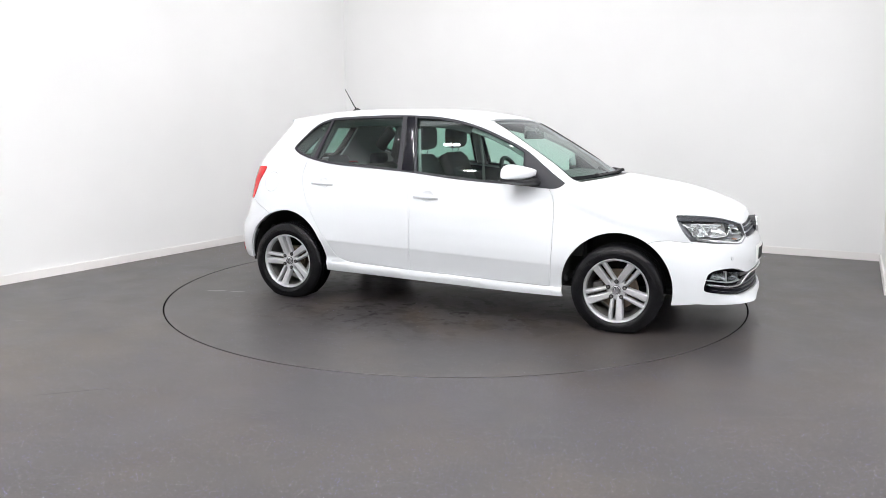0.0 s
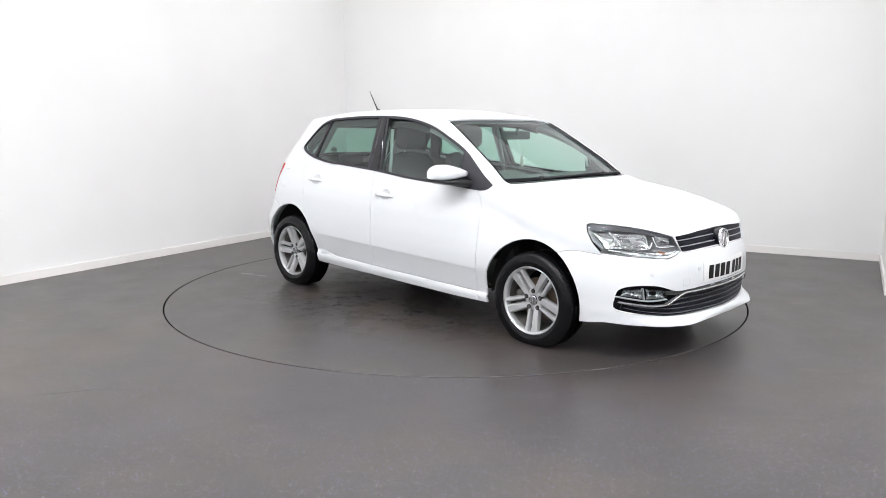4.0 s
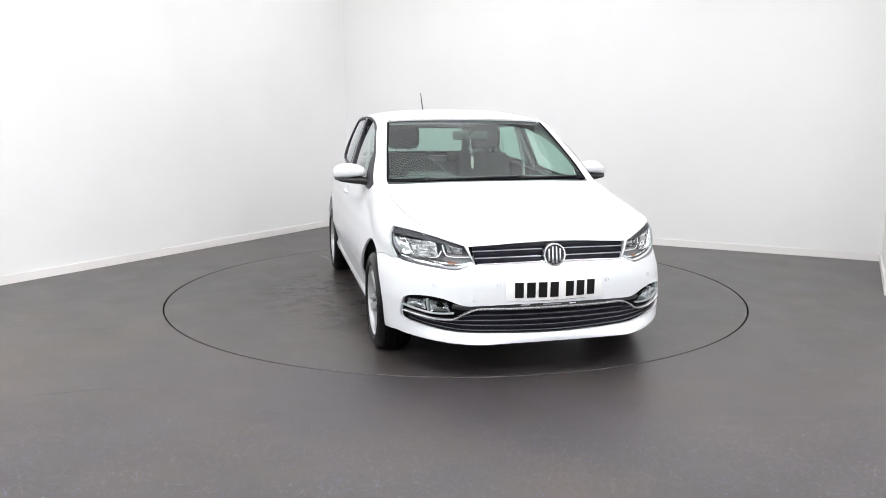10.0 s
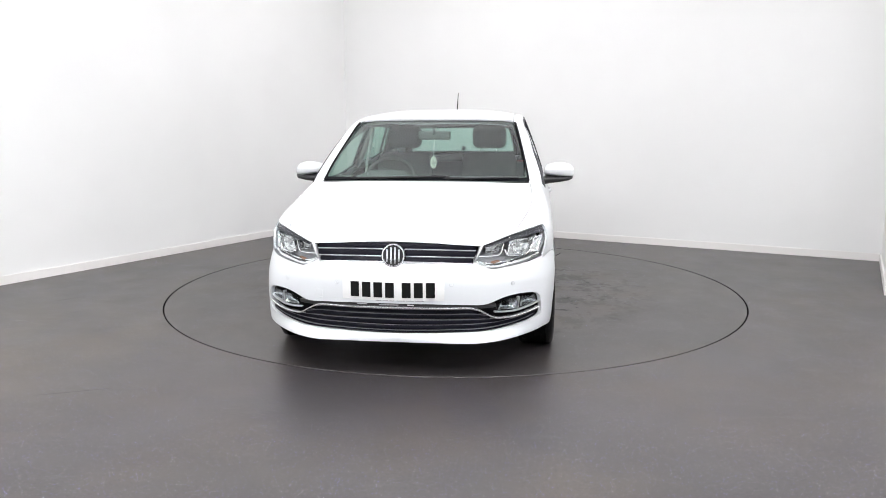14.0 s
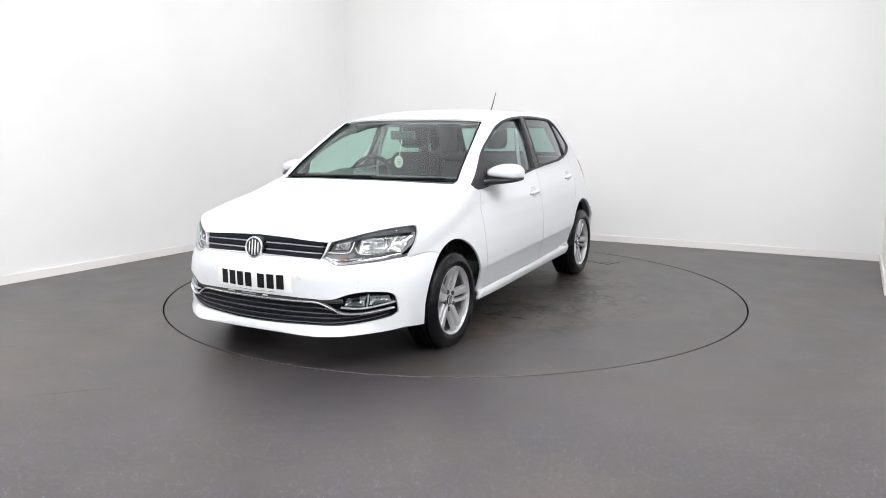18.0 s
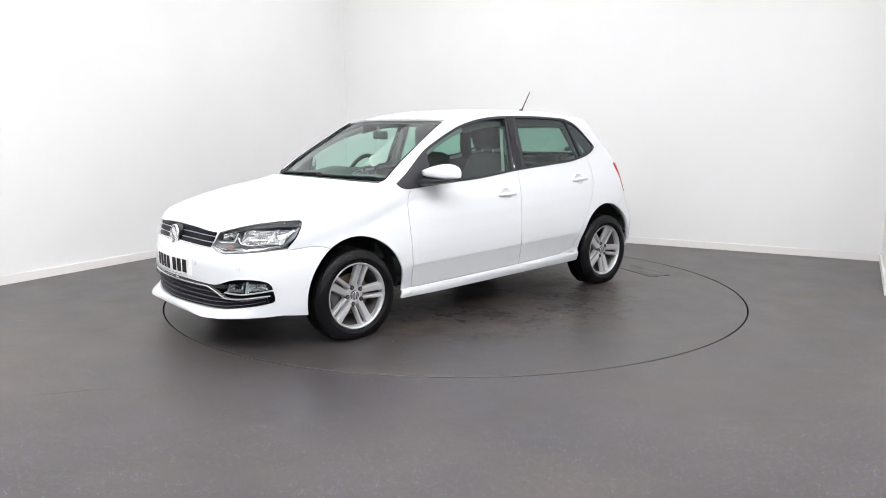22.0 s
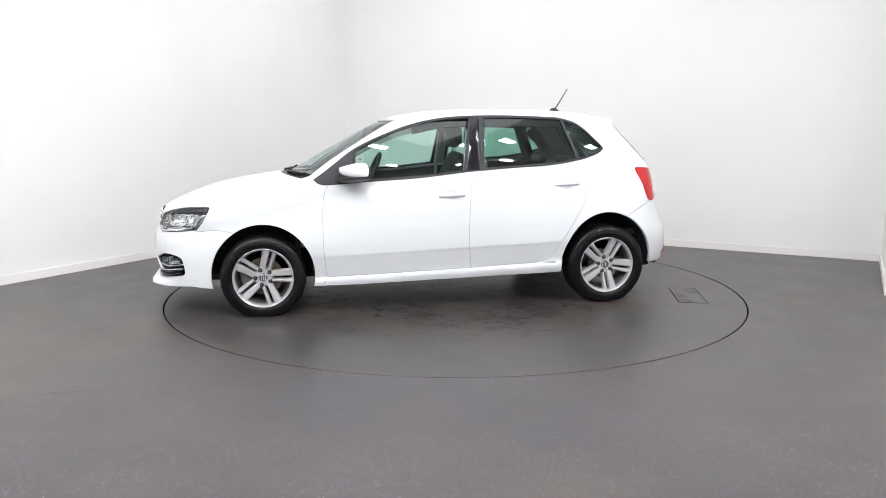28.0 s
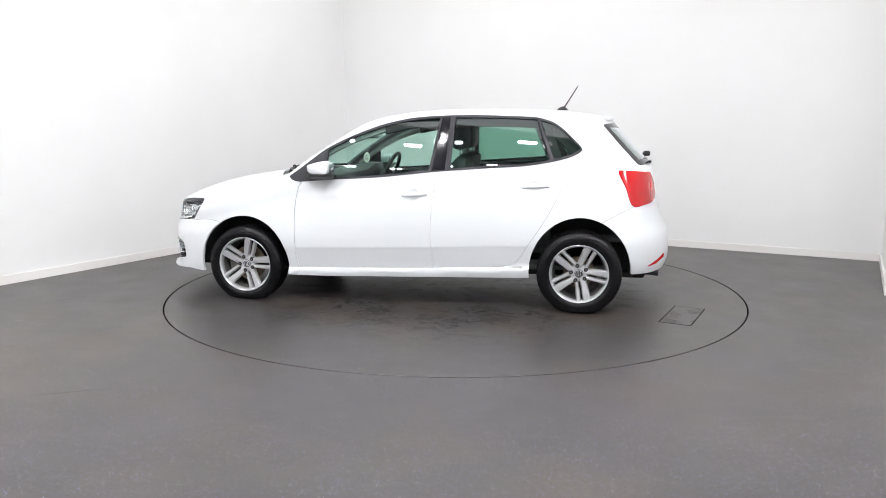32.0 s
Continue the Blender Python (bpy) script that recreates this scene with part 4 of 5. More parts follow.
    cap = part("centre_cap", lathe_bm([(0.0005, 0.0665), (0.0255, 0.066), (0.029, 0.063), (0.031, 0.05), (0.0005, 0.05)], 32), CAP, rim, "round centre cap")
    part("cap_ring", lathe_bm([(0.0225, 0.0655), (0.0235, 0.0685), (0.0265, 0.068), (0.0278, 0.064)], 32), CHROME, cap, "plain silver ring")
    for y in (-0.0115, 0.0, 0.0115):
        part("cap_bar", box_bm(0.0055, 0.003, 2 * math.sqrt(0.019**2 - y * y), (y, 0.067, 0), bevel=0.0008, seg=1), CHROME, cap, "plain silver bar")
    part("brake_disc", lathe_bm([(0.055, 0.010), (0.128, 0.010), (0.128, -0.012), (0.055, -0.012)] if front else [(0.02, 0.016), (0.100, 0.016), (0.108, 0.008), (0.108, -0.03), (0.02, -0.03)], 48), BRAKE, hub, "rust-brown brake disc")
    if front:
        part("brake_caliper", placed(box_bm(0.07, 0.06, 0.13, (0.118, 0.0, 0.0), bevel=0.015, seg=2), Matrix.Rotation(radians(12), 4, "Y")), BARREL, hub, "grey cast brake caliper")
    return hub


def placed(bm, m):
    bmesh.ops.transform(bm, matrix=m, verts=bm.verts)
    return bm


TREAD = mat("tread_groove", (0.004, 0.004, 0.004), 0.8)
CAP = mat("cap_grey", (0.10, 0.10, 0.11), 0.25, 0.5)
BRAKE = mat("brake_disc_steel", (0.15, 0.115, 0.085), 0.5, 0.4)
HUB_Y, HUB_FRONT, HUB_REAR = 0.727, 0.271, 0.283
for x, sgn, spin in ((1.235, 1, 58), (-1.235, 1, 48), (1.235, -1, 37), (-1.235, -1, 14)):
    hub_z = HUB_FRONT if x > 0 else HUB_REAR
    w = make_wheel(spin, hub_z, 0.288 if x > 0 else 0.293, x > 0)
    w.parent = car
    w.matrix_local = pose(x, sgn * HUB_Y, hub_z, 0, 0, 0 if sgn > 0 else 180)

# ---- underside ----
part("underbody", box_bm(3.5, 1.1, 0.05, (0.05, 0, 0.24), bevel=0.02), UNDER, car)
for x in (1.235, -1.235):
    for s in (1, -1):
        bm = bmesh.new()
        a, b = [], []
        for k in range(25):
            w = math.pi * (k / 24 * 1.04 - 0.02)
            p = (x + 0.362 * math.cos(w), 0, 0.285 + (0.372 if x > 0 else 0.40) * math.sin(w))
            a.append(bm.verts.new((p[0], s * 0.745, p[2])))
            b.append(bm.verts.new((p[0], s * 0.50, p[2])))
        for i in range(24):
            bm.faces.new((a[i], a[i + 1], b[i + 1], b[i]))
        bm.faces.new(b)
        part("arch_liner", bm, UNDER, car, sharp=50)


# ---- helpers for things on the body ----
def on_side(x, z, s=1, out=0.0):
    """A point of the body's side at (x, z), out metres off it; s: 1 left, -1 right."""
    qz = np.array([[q_of_x(x, z), z]])
    p, h = ring(qz)[0], 1e-3
    n = np.cross(ring(qz + [h, 0])[0] - p, ring(qz + [0, h])[0] - p)
    p = p + n / np.linalg.norm(n) * out
    return Vector((p[0], s * p[1], p[2]))


def on_front(y, z, out=0.0):
    """A point of the body's front, y metres from the middle."""
    qz = np.array([[q_of_y(abs(y), z), z]])
    p, h = ring(qz)[0], 1e-3
    n = np.cross(ring(qz + [h, 0])[0] - p, ring(qz + [0, h])[0] - p)
    p = p + n / np.linalg.norm(n) * out
    return Vector((p[0], math.copysign(p[1], y) if y else 0.0, p[2]))


def front_strip(name, line, height, back, face, material, parent, label="", mirror=True):
    """A bar that follows the car's front: line of (y, z) from the middle outwards, mirrored to the other side."""
    line = [tuple(p) for p in spline(line, 0.02)]
    path = ([(-y, z) for y, z in line[::-1] if y > 1e-6] if mirror else []) + line
    bm = bmesh.new()
    rows = []
    for i, (y, z) in enumerate(path):
        y0, z0 = path[max(i - 1, 0)]
        y1, z1 = path[min(i + 1, len(path) - 1)]
        t = Vector((y1 - y0, z1 - z0)).normalized()
        n = Vector((-t.y, t.x)) * height / 2
        row = []
        for k, d in ((1, back), (1, face - 0.003), (0.55, face), (-0.55, face), (-1, face - 0.003), (-1, back)):
            p = on_front(y + n.x * k, z + n.y * k, d)
            row.append(bm.verts.new(p))
        rows.append(row)
    for p, q in zip(rows, rows[1:]):
        for i in range(6):
            j = (i + 1) % 6
            bm.faces.new((p[i], p[j], q[j], q[i]))
    bm.faces.new(rows[0][::-1])
    bm.faces.new(rows[-1])
    bmesh.ops.recalc_face_normals(bm, faces=bm.faces)
    return part(name, bm, material, parent, label, sharp=40)


# ---- grille, badge, number plate ----
SLAT = mat("grille_black", (0.006, 0.006, 0.011), 0.42, Specular_IOR_Level=0.12)
SLAT_GLEAM = mat("slat_gleam_grey", (0.17, 0.17, 0.19), 0.4, 0.2)
PALE = mat("silver_line", (0.50, 0.50, 0.54), 0.3, 0.6)
grille = new("grille")
grille.parent = car
for z, w in ((0.684, 0.410), (0.6505, 0.408), (0.619, 0.395)):
    front_strip("slat", [(0.0, z + 0.003), (0.2, z + 0.001), (w, z - 0.005)], 0.027, -0.03, -0.006, SLAT, grille)
for z, w in ((0.667, 0.412), (0.633, 0.402)):
    front_strip("silver_line", [(0.0, z + 0.002), (0.2, z), (w, z - 0.005)], 0.0048, -0.02, -0.001, PALE, grille)
front_strip("chrome_strip", [(0.0, 0.606), (0.2, 0.603), (0.396, 0.597)], 0.0085, -0.01, 0.006, CHROME, grille, "thin chrome strip along the grille")

badge = new("badge")
badge.parent = car
at = on_front(0.0, 0.638)
face = Matrix.Translation((at.x + 0.012, 0, 0.638)) @ Matrix.Rotation(radians(-8), 4, "Y")


part("badge_plate", placed(lathe_bm([(0.0005, 0.012), (0.056, 0.011), (0.063, 0.004), (0.063, -0.03), (0.0005, -0.03)], 40, "X"), face), GLOSS, badge)
part("badge_ring", placed(lathe_bm([(0.049, 0.012), (0.053, 0.018), (0.058, 0.017), (0.0605, 0.010), (0.058, 0.0), (0.049, 0.0)], 48, "X"), face), CHROME, badge, "plain chrome ring")
for y in (-0.030, -0.010, 0.010, 0.030):
    part("badge_bar", placed(box_bm(0.008, 0.0095, 2 * math.sqrt(0.044**2 - y * y), bevel=0.002), face @ Matrix.Translation((0.012, y, 0))), CHROME, badge, "plain upright chrome bar")

PLATE = mat("plate_white", (0.78, 0.78, 0.78), 0.3)
INK = mat("plate_black", (0.006, 0.006, 0.006), 0.5, Specular_IOR_Level=0.2)
GREY_INK = mat("grey_ink", (0.25, 0.25, 0.26), 0.5)
plate = new("number_plate")
plate.parent = car
front_strip("plate_base", [(0.0, 0.471), (0.13, 0.471), (0.261, 0.471)], 0.111, -0.004, 0.007, PLATE, plate, "white number plate")


def front_box(name, y, z, w, h, out, material, parent, label="", thick=0.0016):
    c = on_front(y, z, out)
    d = (on_front(y, z, out + 0.02) - c).normalized()
    m = Matrix.Translation(c) @ d.to_track_quat("X", "Z").to_matrix().to_4x4()
    return part(name, placed(box_bm(thick, w, h, bevel=min(0.0006, h / 5), seg=1), m), material, parent, label)


yy = -0.216
for k in range(7):
    front_box("character_bar", yy + 0.022, 0.470, 0.045, 0.078, 0.0078, INK, plate, "black bar in place of a character")
    yy += 0.0605 + (0.023 if k == 3 else 0)
for k, w in ((-0.085, 0.10), (0.02, 0.14)):
    for i in range(3):
        front_box("small_print", k + w * (i + 0.5) / 3, 0.4155, w / 3 - 0.004, 0.003, 0.0078, GREY_INK, plate)
for y in (-0.235, 0.235):
    front_box("plate_screw", y, 0.505, 0.011, 0.011, 0.0078, PLATE, plate)
for y, w, c in ((-0.185, 0.05, PALE), (-0.07, 0.10, GREY_INK), (0.075, 0.035, PLATE)):
    part("sticker", box_bm(0.0012, w, 0.006, (on_front(y, 0.39, 0).x + 0.004, y + w / 2, 0.3925), seg=1), c, plate, "small sticker under the plate")

# ---- lower grille, fog lamps ----
lower = new("lower_grille")
lower.parent = car
for line in ([(0.0, 0.357), (0.25, 0.355), (0.38, 0.354), (0.432, 0.346)],
             [(0.0, 0.329), (0.25, 0.327), (0.40, 0.327), (0.492, 0.316)],
             [(0.0, 0.301), (0.26, 0.299), (0.42, 0.298), (0.53, 0.298), (0.60, 0.303)],
             [(0.0, 0.276), (0.28, 0.274), (0.44, 0.274), (0.56, 0.284), (0.64, 0.296), (0.722, 0.315)],
             [(0.0, 0.2525), (0.28, 0.2520), (0.45, 0.2525), (0.56, 0.2645), (0.66, 0.2840), (0.725, 0.302)]):
    low = line[0][1] < 0.265
    front_strip("slat", line, 0.011 if low else 0.020, -0.035, -0.010, SLAT, lower)
    # Light caught on each slat's top edge is put in as a paler strip.
    front_strip("slat_gleam", [(y, z + (0.005 if low else 0.0095)) for y, z in line[:-1]] + [(line[-1][0] - 0.01, line[-1][1] + (0.004 if low else 0.0085))], 0.0024, -0.02, -0.0085, SLAT_GLEAM, lower)
front_strip("chrome_strip", [(0.0, 0.378), (0.25, 0.374), (0.37, 0.374), (0.414, 0.366), (0.461, 0.344), (0.507, 0.316), (0.555, 0.311), (0.62, 0.315), (0.735, 0.338)], 0.009, -0.02, 0.006, CHROME, lower, "curved chrome strip that runs under the fog lamps")
front_strip("top_band", [(0.0, 0.390), (0.3, 0.385), (0.45, 0.376), (0.52, 0.378)], 0.018, -0.03, -0.004, BLACK, lower)

BULB = mat("bulb_glass", (0.9, 0.9, 0.92), 0.05, 0.0, Transmission_Weight=0.6)
AMBER = mat("amber_lens", (0.30, 0.17, 0.12), 0.2)
GUN = mat("gunmetal_housing", (0.25, 0.25, 0.265), 0.28, 0.3)
SILVER = mat("silver_housing", (0.46, 0.47, 0.49), 0.3, 0.3)
FOG_MIRROR = mat("dull_reflector", (0.42, 0.43, 0.45), 0.10, 0.9)
REFLECT = mat("reflector", (0.92, 0.93, 0.94), 0.07, 0.92)


def front_plate(name, outline, face, material, parent, label="", thick=0.004):
    """A flat piece that lies along the car's front inside an outline of (y, z)."""
    b = bmesh.new()
    top = [b.verts.new(on_front(y, z, face)) for y, z in outline]
    low = [b.verts.new(on_front(y, z, face - thick)) for y, z in outline]
    b.faces.new(top)
    b.faces.new(low[::-1])
    for i in range(len(top)):
        j = (i + 1) % len(top)
        b.faces.new((top[i], low[i], low[j], top[j]))
    bmesh.ops.triangulate(b, faces=[f for f in b.faces if len(f.verts) > 4])
    bmesh.ops.recalc_face_normals(b, faces=b.faces)
    return part(name, b, material, parent, label, sharp=30)


def front_dish(name, corners, flutes, face, dish, relief, material, parent):
    """A fluted hollow reflector between four corners (y, z), sunk behind the car's front."""
    b = bmesh.new()
    (ya, za), (yb, zb), (yc, zc), (yd, zd) = corners
    rows = []
    for i in range(9):
        v = i / 8
        row = []
        for k in range(flutes * 2 + 1):
            u = k / (flutes * 2)
            y = (ya * (1 - u) + yb * u) * (1 - v) + (yd * (1 - u) + yc * u) * v
            z = (za * (1 - u) + zb * u) * (1 - v) + (zd * (1 - u) + zc * u) * v
            hollow = (1 - (2 * u - 1) ** 2) * (1 - (2 * v - 1) ** 2)
            row.append(b.verts.new(on_front(y, z, face - dish * hollow**0.6 - relief * (k % 2) * min(1, 3 * hollow))))
        rows.append(row)
    for p, q in zip(rows, rows[1:]):
        for k in range(flutes * 2):
            b.faces.new((p[k], p[k + 1], q[k + 1], q[k]))
    return part(name, b, material, parent, sharp=12)


def sheet_plate(name, outline, face, material, parent, s, thick=0.004):
    """A thin piece that lies along the body inside an outline of sheet points, face metres off it."""
    h = 1e-3
    p = ring(outline)
    n = np.cross(ring(outline + [h, 0]) - p, ring(outline + [0, h]) - p)
    n /= np.linalg.norm(n, axis=1, keepdims=True)
    b = bmesh.new()
    top = [b.verts.new(v) for v in (p + n * face) * [1, s, 1]]
    low = [b.verts.new(v) for v in (p + n * (face - thick)) * [1, s, 1]]
    b.faces.new(top)
    b.faces.new(low[::-1])
    for i in range(len(top)):
        j = (i + 1) % len(top)
        b.faces.new((top[i], low[i], low[j], top[j]))
    bmesh.ops.triangulate(b, faces=[f for f in b.faces if len(f.verts) > 4])
    bmesh.ops.recalc_face_normals(b, faces=b.faces)
    return part(name, b, material, parent, sharp=30)


fog_y = lambda y: 0.512 + (y - 0.506) * 1.16
HEAD_OUTER = [k for k in range(len(HEAD)) if HEAD[k, 0] > q_of_y(0.768, 0.70) + 0.006][::-1]
LM, LP, LN, LV = LEFT
for mir, s in ((0, 1), (1, -1)):
    lamp = new("headlamp")
    lamp.parent = car
    panel("housing", LM["headlamp"], LP, LN, GUN, lamp, 0.0, 0.062, mir)
    panel("lens", LM["headlamp"], LP, LN, LENS, lamp, 0.0, 0.0005, mir, "clear plastic lens")
    b = bmesh.new()
    inner = [b.verts.new(p) for p in ring(shrunk(HEAD, 0.0035)) * [1, s, 1] - np.array([0.002, 0, 0])]
    deep = [b.verts.new(v.co - Vector((0.07, 0.03 * s, 0))) for v in inner]
    for i in range(len(inner)):
        j = (i + 1) % len(inner)
        b.faces.new((inner[i], inner[j], deep[j], deep[i]))
    part("bezel", b, GUN, lamp, sharp=60)
    front_dish("main_reflector", [(y * s, z) for y, z in ((0.578, 0.628), (0.742, 0.622), (0.768, 0.712), (0.590, 0.712))], 18, -0.022, 0.040, 0.004, REFLECT, lamp)
    front_dish("inner_reflector", [(y * s, z) for y, z in ((0.464, 0.650), (0.530, 0.648), (0.548, 0.700), (0.468, 0.690))], 8, -0.020, 0.030, 0.003, REFLECT, lamp)
    for y, z, r in ((0.645, 0.675, 0.011), (0.505, 0.674, 0.009)):
        c = on_front(y * s, z, -0.045)
        part("bulb", tube_bm([c, on_front(y * s, z, -0.018)], r, 12), BULB, lamp)
    front_plate("cross_panel", [(y * s, z) for y, z in ((0.408, 0.642), (0.530, 0.640), (0.572, 0.612), (0.470, 0.592), (0.404, 0.606))], -0.024, GUN, lamp)
    sheet_plate("outer_panel", np.vstack([[(q_of_y(0.742, 0.612), 0.612), (q_of_y(0.768, 0.70), 0.70), (q_of_y(0.768, 0.725), 0.725)], shrunk(HEAD, 0.005)[HEAD_OUTER]]), -0.018, GUN, lamp, s)
    front_strip("running_light_strip", [(y * s, z) for y, z in ((0.412, 0.604), (0.450, 0.591), (0.490, 0.580), (0.54, 0.581), (0.60, 0.590), (0.665, 0.597), (0.735, 0.612))], 0.014, -0.03, -0.006, REFLECT, lamp, mirror=False)
    front_strip("lower_strip", [(y * s, z) for y, z in ((0.425, 0.611), (0.470, 0.598), (0.56, 0.598), (0.62, 0.606), (0.70, 0.616))], 0.005, -0.035, -0.016, REFLECT, lamp, mirror=False)
    front_strip("inner_bracket", [(y * s, z) for y, z in ((0.414, 0.636), (0.47, 0.632), (0.528, 0.633), (0.545, 0.650), (0.556, 0.690))], 0.008, -0.04, -0.014, REFLECT, lamp, mirror=False)
    front_strip("outer_bracket", [(y * s, z) for y, z in ((0.562, 0.660), (0.574, 0.632), (0.60, 0.622), (0.675, 0.622), (0.700, 0.650), (0.722, 0.715))], 0.008, -0.04, -0.014, REFLECT, lamp, mirror=False)
    front_plate("indicator", [(y * s, z) for y, z in ((0.490, 0.601), (0.530, 0.609), (0.542, 0.600), (0.510, 0.593))], -0.016, AMBER, lamp, "amber indicator lens")
    top_edge = [(0.935, 0.752), (0.878, 0.752), (0.80, 0.749), (0.72, 0.742), (0.633, 0.730), (0.56, 0.715), (0.50, 0.700), (0.448, 0.683)]
    low_edge = [(0.465, 0.676), (0.56, 0.697), (0.633, 0.709), (0.72, 0.719), (0.80, 0.724), (0.87, 0.726), (0.938, 0.722)]
    sheet_plate("upper_trim", below_top(np.vstack([spline(top_edge, 0.02), spline(low_edge, 0.02)]), 0.005), -0.007, TRIM, lamp, s)
    fog = new("fog_lamp")
    fog.parent = car
    front_dish("fog_reflector", [(fog_y(y) * s, z) for y, z in ((0.520, 0.352), (0.600, 0.350), (0.610, 0.410), (0.535, 0.396))], 8, -0.010, 0.028, 0.003, FOG_MIRROR, fog)
    front_dish("corner_reflector", [(fog_y(y) * s, z) for y, z in ((0.618, 0.356), (0.692, 0.372), (0.684, 0.408), (0.622, 0.408))], 6, -0.010, 0.024, 0.003, FOG_MIRROR, fog)
    front_strip("reflector_wall", [(fog_y(y) * s, z) for y, z in ((0.609, 0.348), (0.614, 0.38), (0.617, 0.412))], 0.006, -0.03, -0.008, SILVER, fog, mirror=False)
    front_plate("fog_glass", [(fog_y(y) * s, z) for y, z in ((0.506, 0.346), (0.603, 0.342), (0.704, 0.368), (0.696, 0.405), (0.684, 0.415), (0.600, 0.416), (0.524, 0.400))], -0.003, LENS, fog)
    front_strip("lens_rim", [(fog_y(y) * s, z) for y, z in ((0.506, 0.344), (0.56, 0.339), (0.605, 0.341), (0.66, 0.354), (0.706, 0.367))], 0.006, -0.02, -0.002, SILVER, fog, mirror=False)
    for y, z in ((0.296, 0.497), (0.60, 0.487)):
        c = on_front(y * s, z, 0.0005)
        d = (on_front(y * s, z, 0.02) - c).normalized()
        m = Matrix.Translation(c) @ d.to_track_quat("X", "Z").to_matrix().to_4x4()
        part("parking_sensor", placed(lathe_bm([(0.0005, 0.0018), (0.0075, 0.0015), (0.0085, -0.001), (0.0005, -0.001)], 20, "X"), m), PAINT, car, "round parking sensor")
        part("sensor_ring", placed(lathe_bm([(0.0088, 0.001), (0.0105, 0.001), (0.0105, -0.002), (0.0088, -0.002)], 20, "X"), m), SOFT_LINE, car)
b = [(-0.42, 0.452), (-0.376, 0.452), (-0.376, 0.414), (-0.42, 0.414), (-0.42, 0.452)]
for (y0, z0), (y1, z1) in zip(b, b[1:]):
    part("tow_cover_joint", tube_bm([on_front(y0, z0, 0.0), on_front((y0 + y1) / 2, (z0 + z1) / 2, 0.0), on_front(y1, z1, 0.0)], 0.0007, 5), SOFT_LINE, car)

# ---- tail lamps, rear ----
RED = mat("red_lens", (0.52, 0.010, 0.014), 0.10, Specular_IOR_Level=0.4)
for mir, s in ((0, 1), (1, -1)):
    t = new("tail_lamp")
    t.parent = car
    panel("red_lens", LM["tail_lamp"], LP, LN, RED, t, 0.03, -0.004, mir, "glossy red lens")
    c = on_side(-1.70, 0.775, s, 0.006)
    part("reversing_light", box_bm(0.05, 0.012, 0.014, c, bevel=0.004), LENS, t)
    a = [on_side(x, z, s, 0.002) for x, z in ((-1.70, 0.338), (-1.76, 0.360), (-1.82, 0.390))]
    b = bmesh.new()
    top, low = [], []
    for p, h in zip(a, (0.002, 0.011, 0.014)):
        top.append(b.verts.new(p + Vector((0, 0, h))))
        low.append(b.verts.new(p - Vector((0, 0, h))))
    for i in range(2):
        b.faces.new((low[i], low[i + 1], top[i + 1], top[i]))
    ext = bmesh.ops.extrude_face_region(b, geom=b.faces[:])
    bmesh.ops.translate(b, vec=(-0.003, 0.004 * s, 0), verts=[v for v in ext["geom"] if isinstance(v, bmesh.types.BMVert)])
    bmesh.ops.recalc_face_normals(b, faces=b.faces)
    part("bumper_reflector", b, RED, car, "red reflector in the rear bumper")
part("exhaust_tip", tube_bm([(-1.55, 0.44, 0.245), (-1.74, 0.44, 0.245), (-1.80, 0.44, 0.238)], 0.022, 16), TRIM, car)


def spoiler():
    bm = bmesh.new()
    rows = []
    for y in np.linspace(-0.44, 0.44, 21):
        k = 1 - (abs(y) / 0.44) ** 3
        x0 = -1.36
        zt = float(top_z(np.array([x0]), np.array([y]))[0])
        x1 = -1.405 - 0.055 * k
        ze = float(top_z(np.array([x1]), np.array([y]))[0])
        rows.append([bm.verts.new(v) for v in ((x0, y, zt + 0.002), ((x0 + x1) / 2, y, (zt + ze) / 2 + 0.006), (x1, y, ze + 0.003), (x1 - 0.004, y, ze - 0.006), (x1 + 0.01, y, ze - 0.016), (x0 + 0.01, y, zt - 0.05))])
    for p, q in zip(rows, rows[1:]):
        for i in range(6):
            j = (i + 1) % 6
            bm.faces.new((p[i], p[j], q[j], q[i]))
    bm.faces.new(rows[0])
    bm.faces.new(rows[-1])
    bmesh.ops.recalc_face_normals(bm, faces=bm.faces)
    return part("roof_spoiler", bm, PAINT, car, sharp=50)


spoiler()
part("rear_wiper", tube_bm([(-1.745, 0.02, 1.030), (-1.740, 0.15, 1.032), (-1.722, 0.32, 1.036)], 0.009, 8), BLACK, car)
part("rear_wiper_pivot", box_bm(0.05, 0.045, 0.04, (-1.722, 0.0, 1.088), bevel=0.012, seg=3), BLACK, car)
part("aerial_base", placed(lathe_bm([(0.0005, 0.022), (0.012, 0.016), (0.024, 0.0), (0.026, -0.008), (0.0005, -0.008)], 20, "Z"), Matrix.Translation((-1.075, 0, 1.424)) @ Matrix.Diagonal((1.7, 0.8, 1, 1))), BLACK, car)
part("aerial", tube_bm([(-1.085, 0, 1.435), (-1.130, 0, 1.505), (-1.186, 0, 1.597)], [0.0055, 0.0045, 0.0035], 8), BLACK, car, "thin black roof aerial")

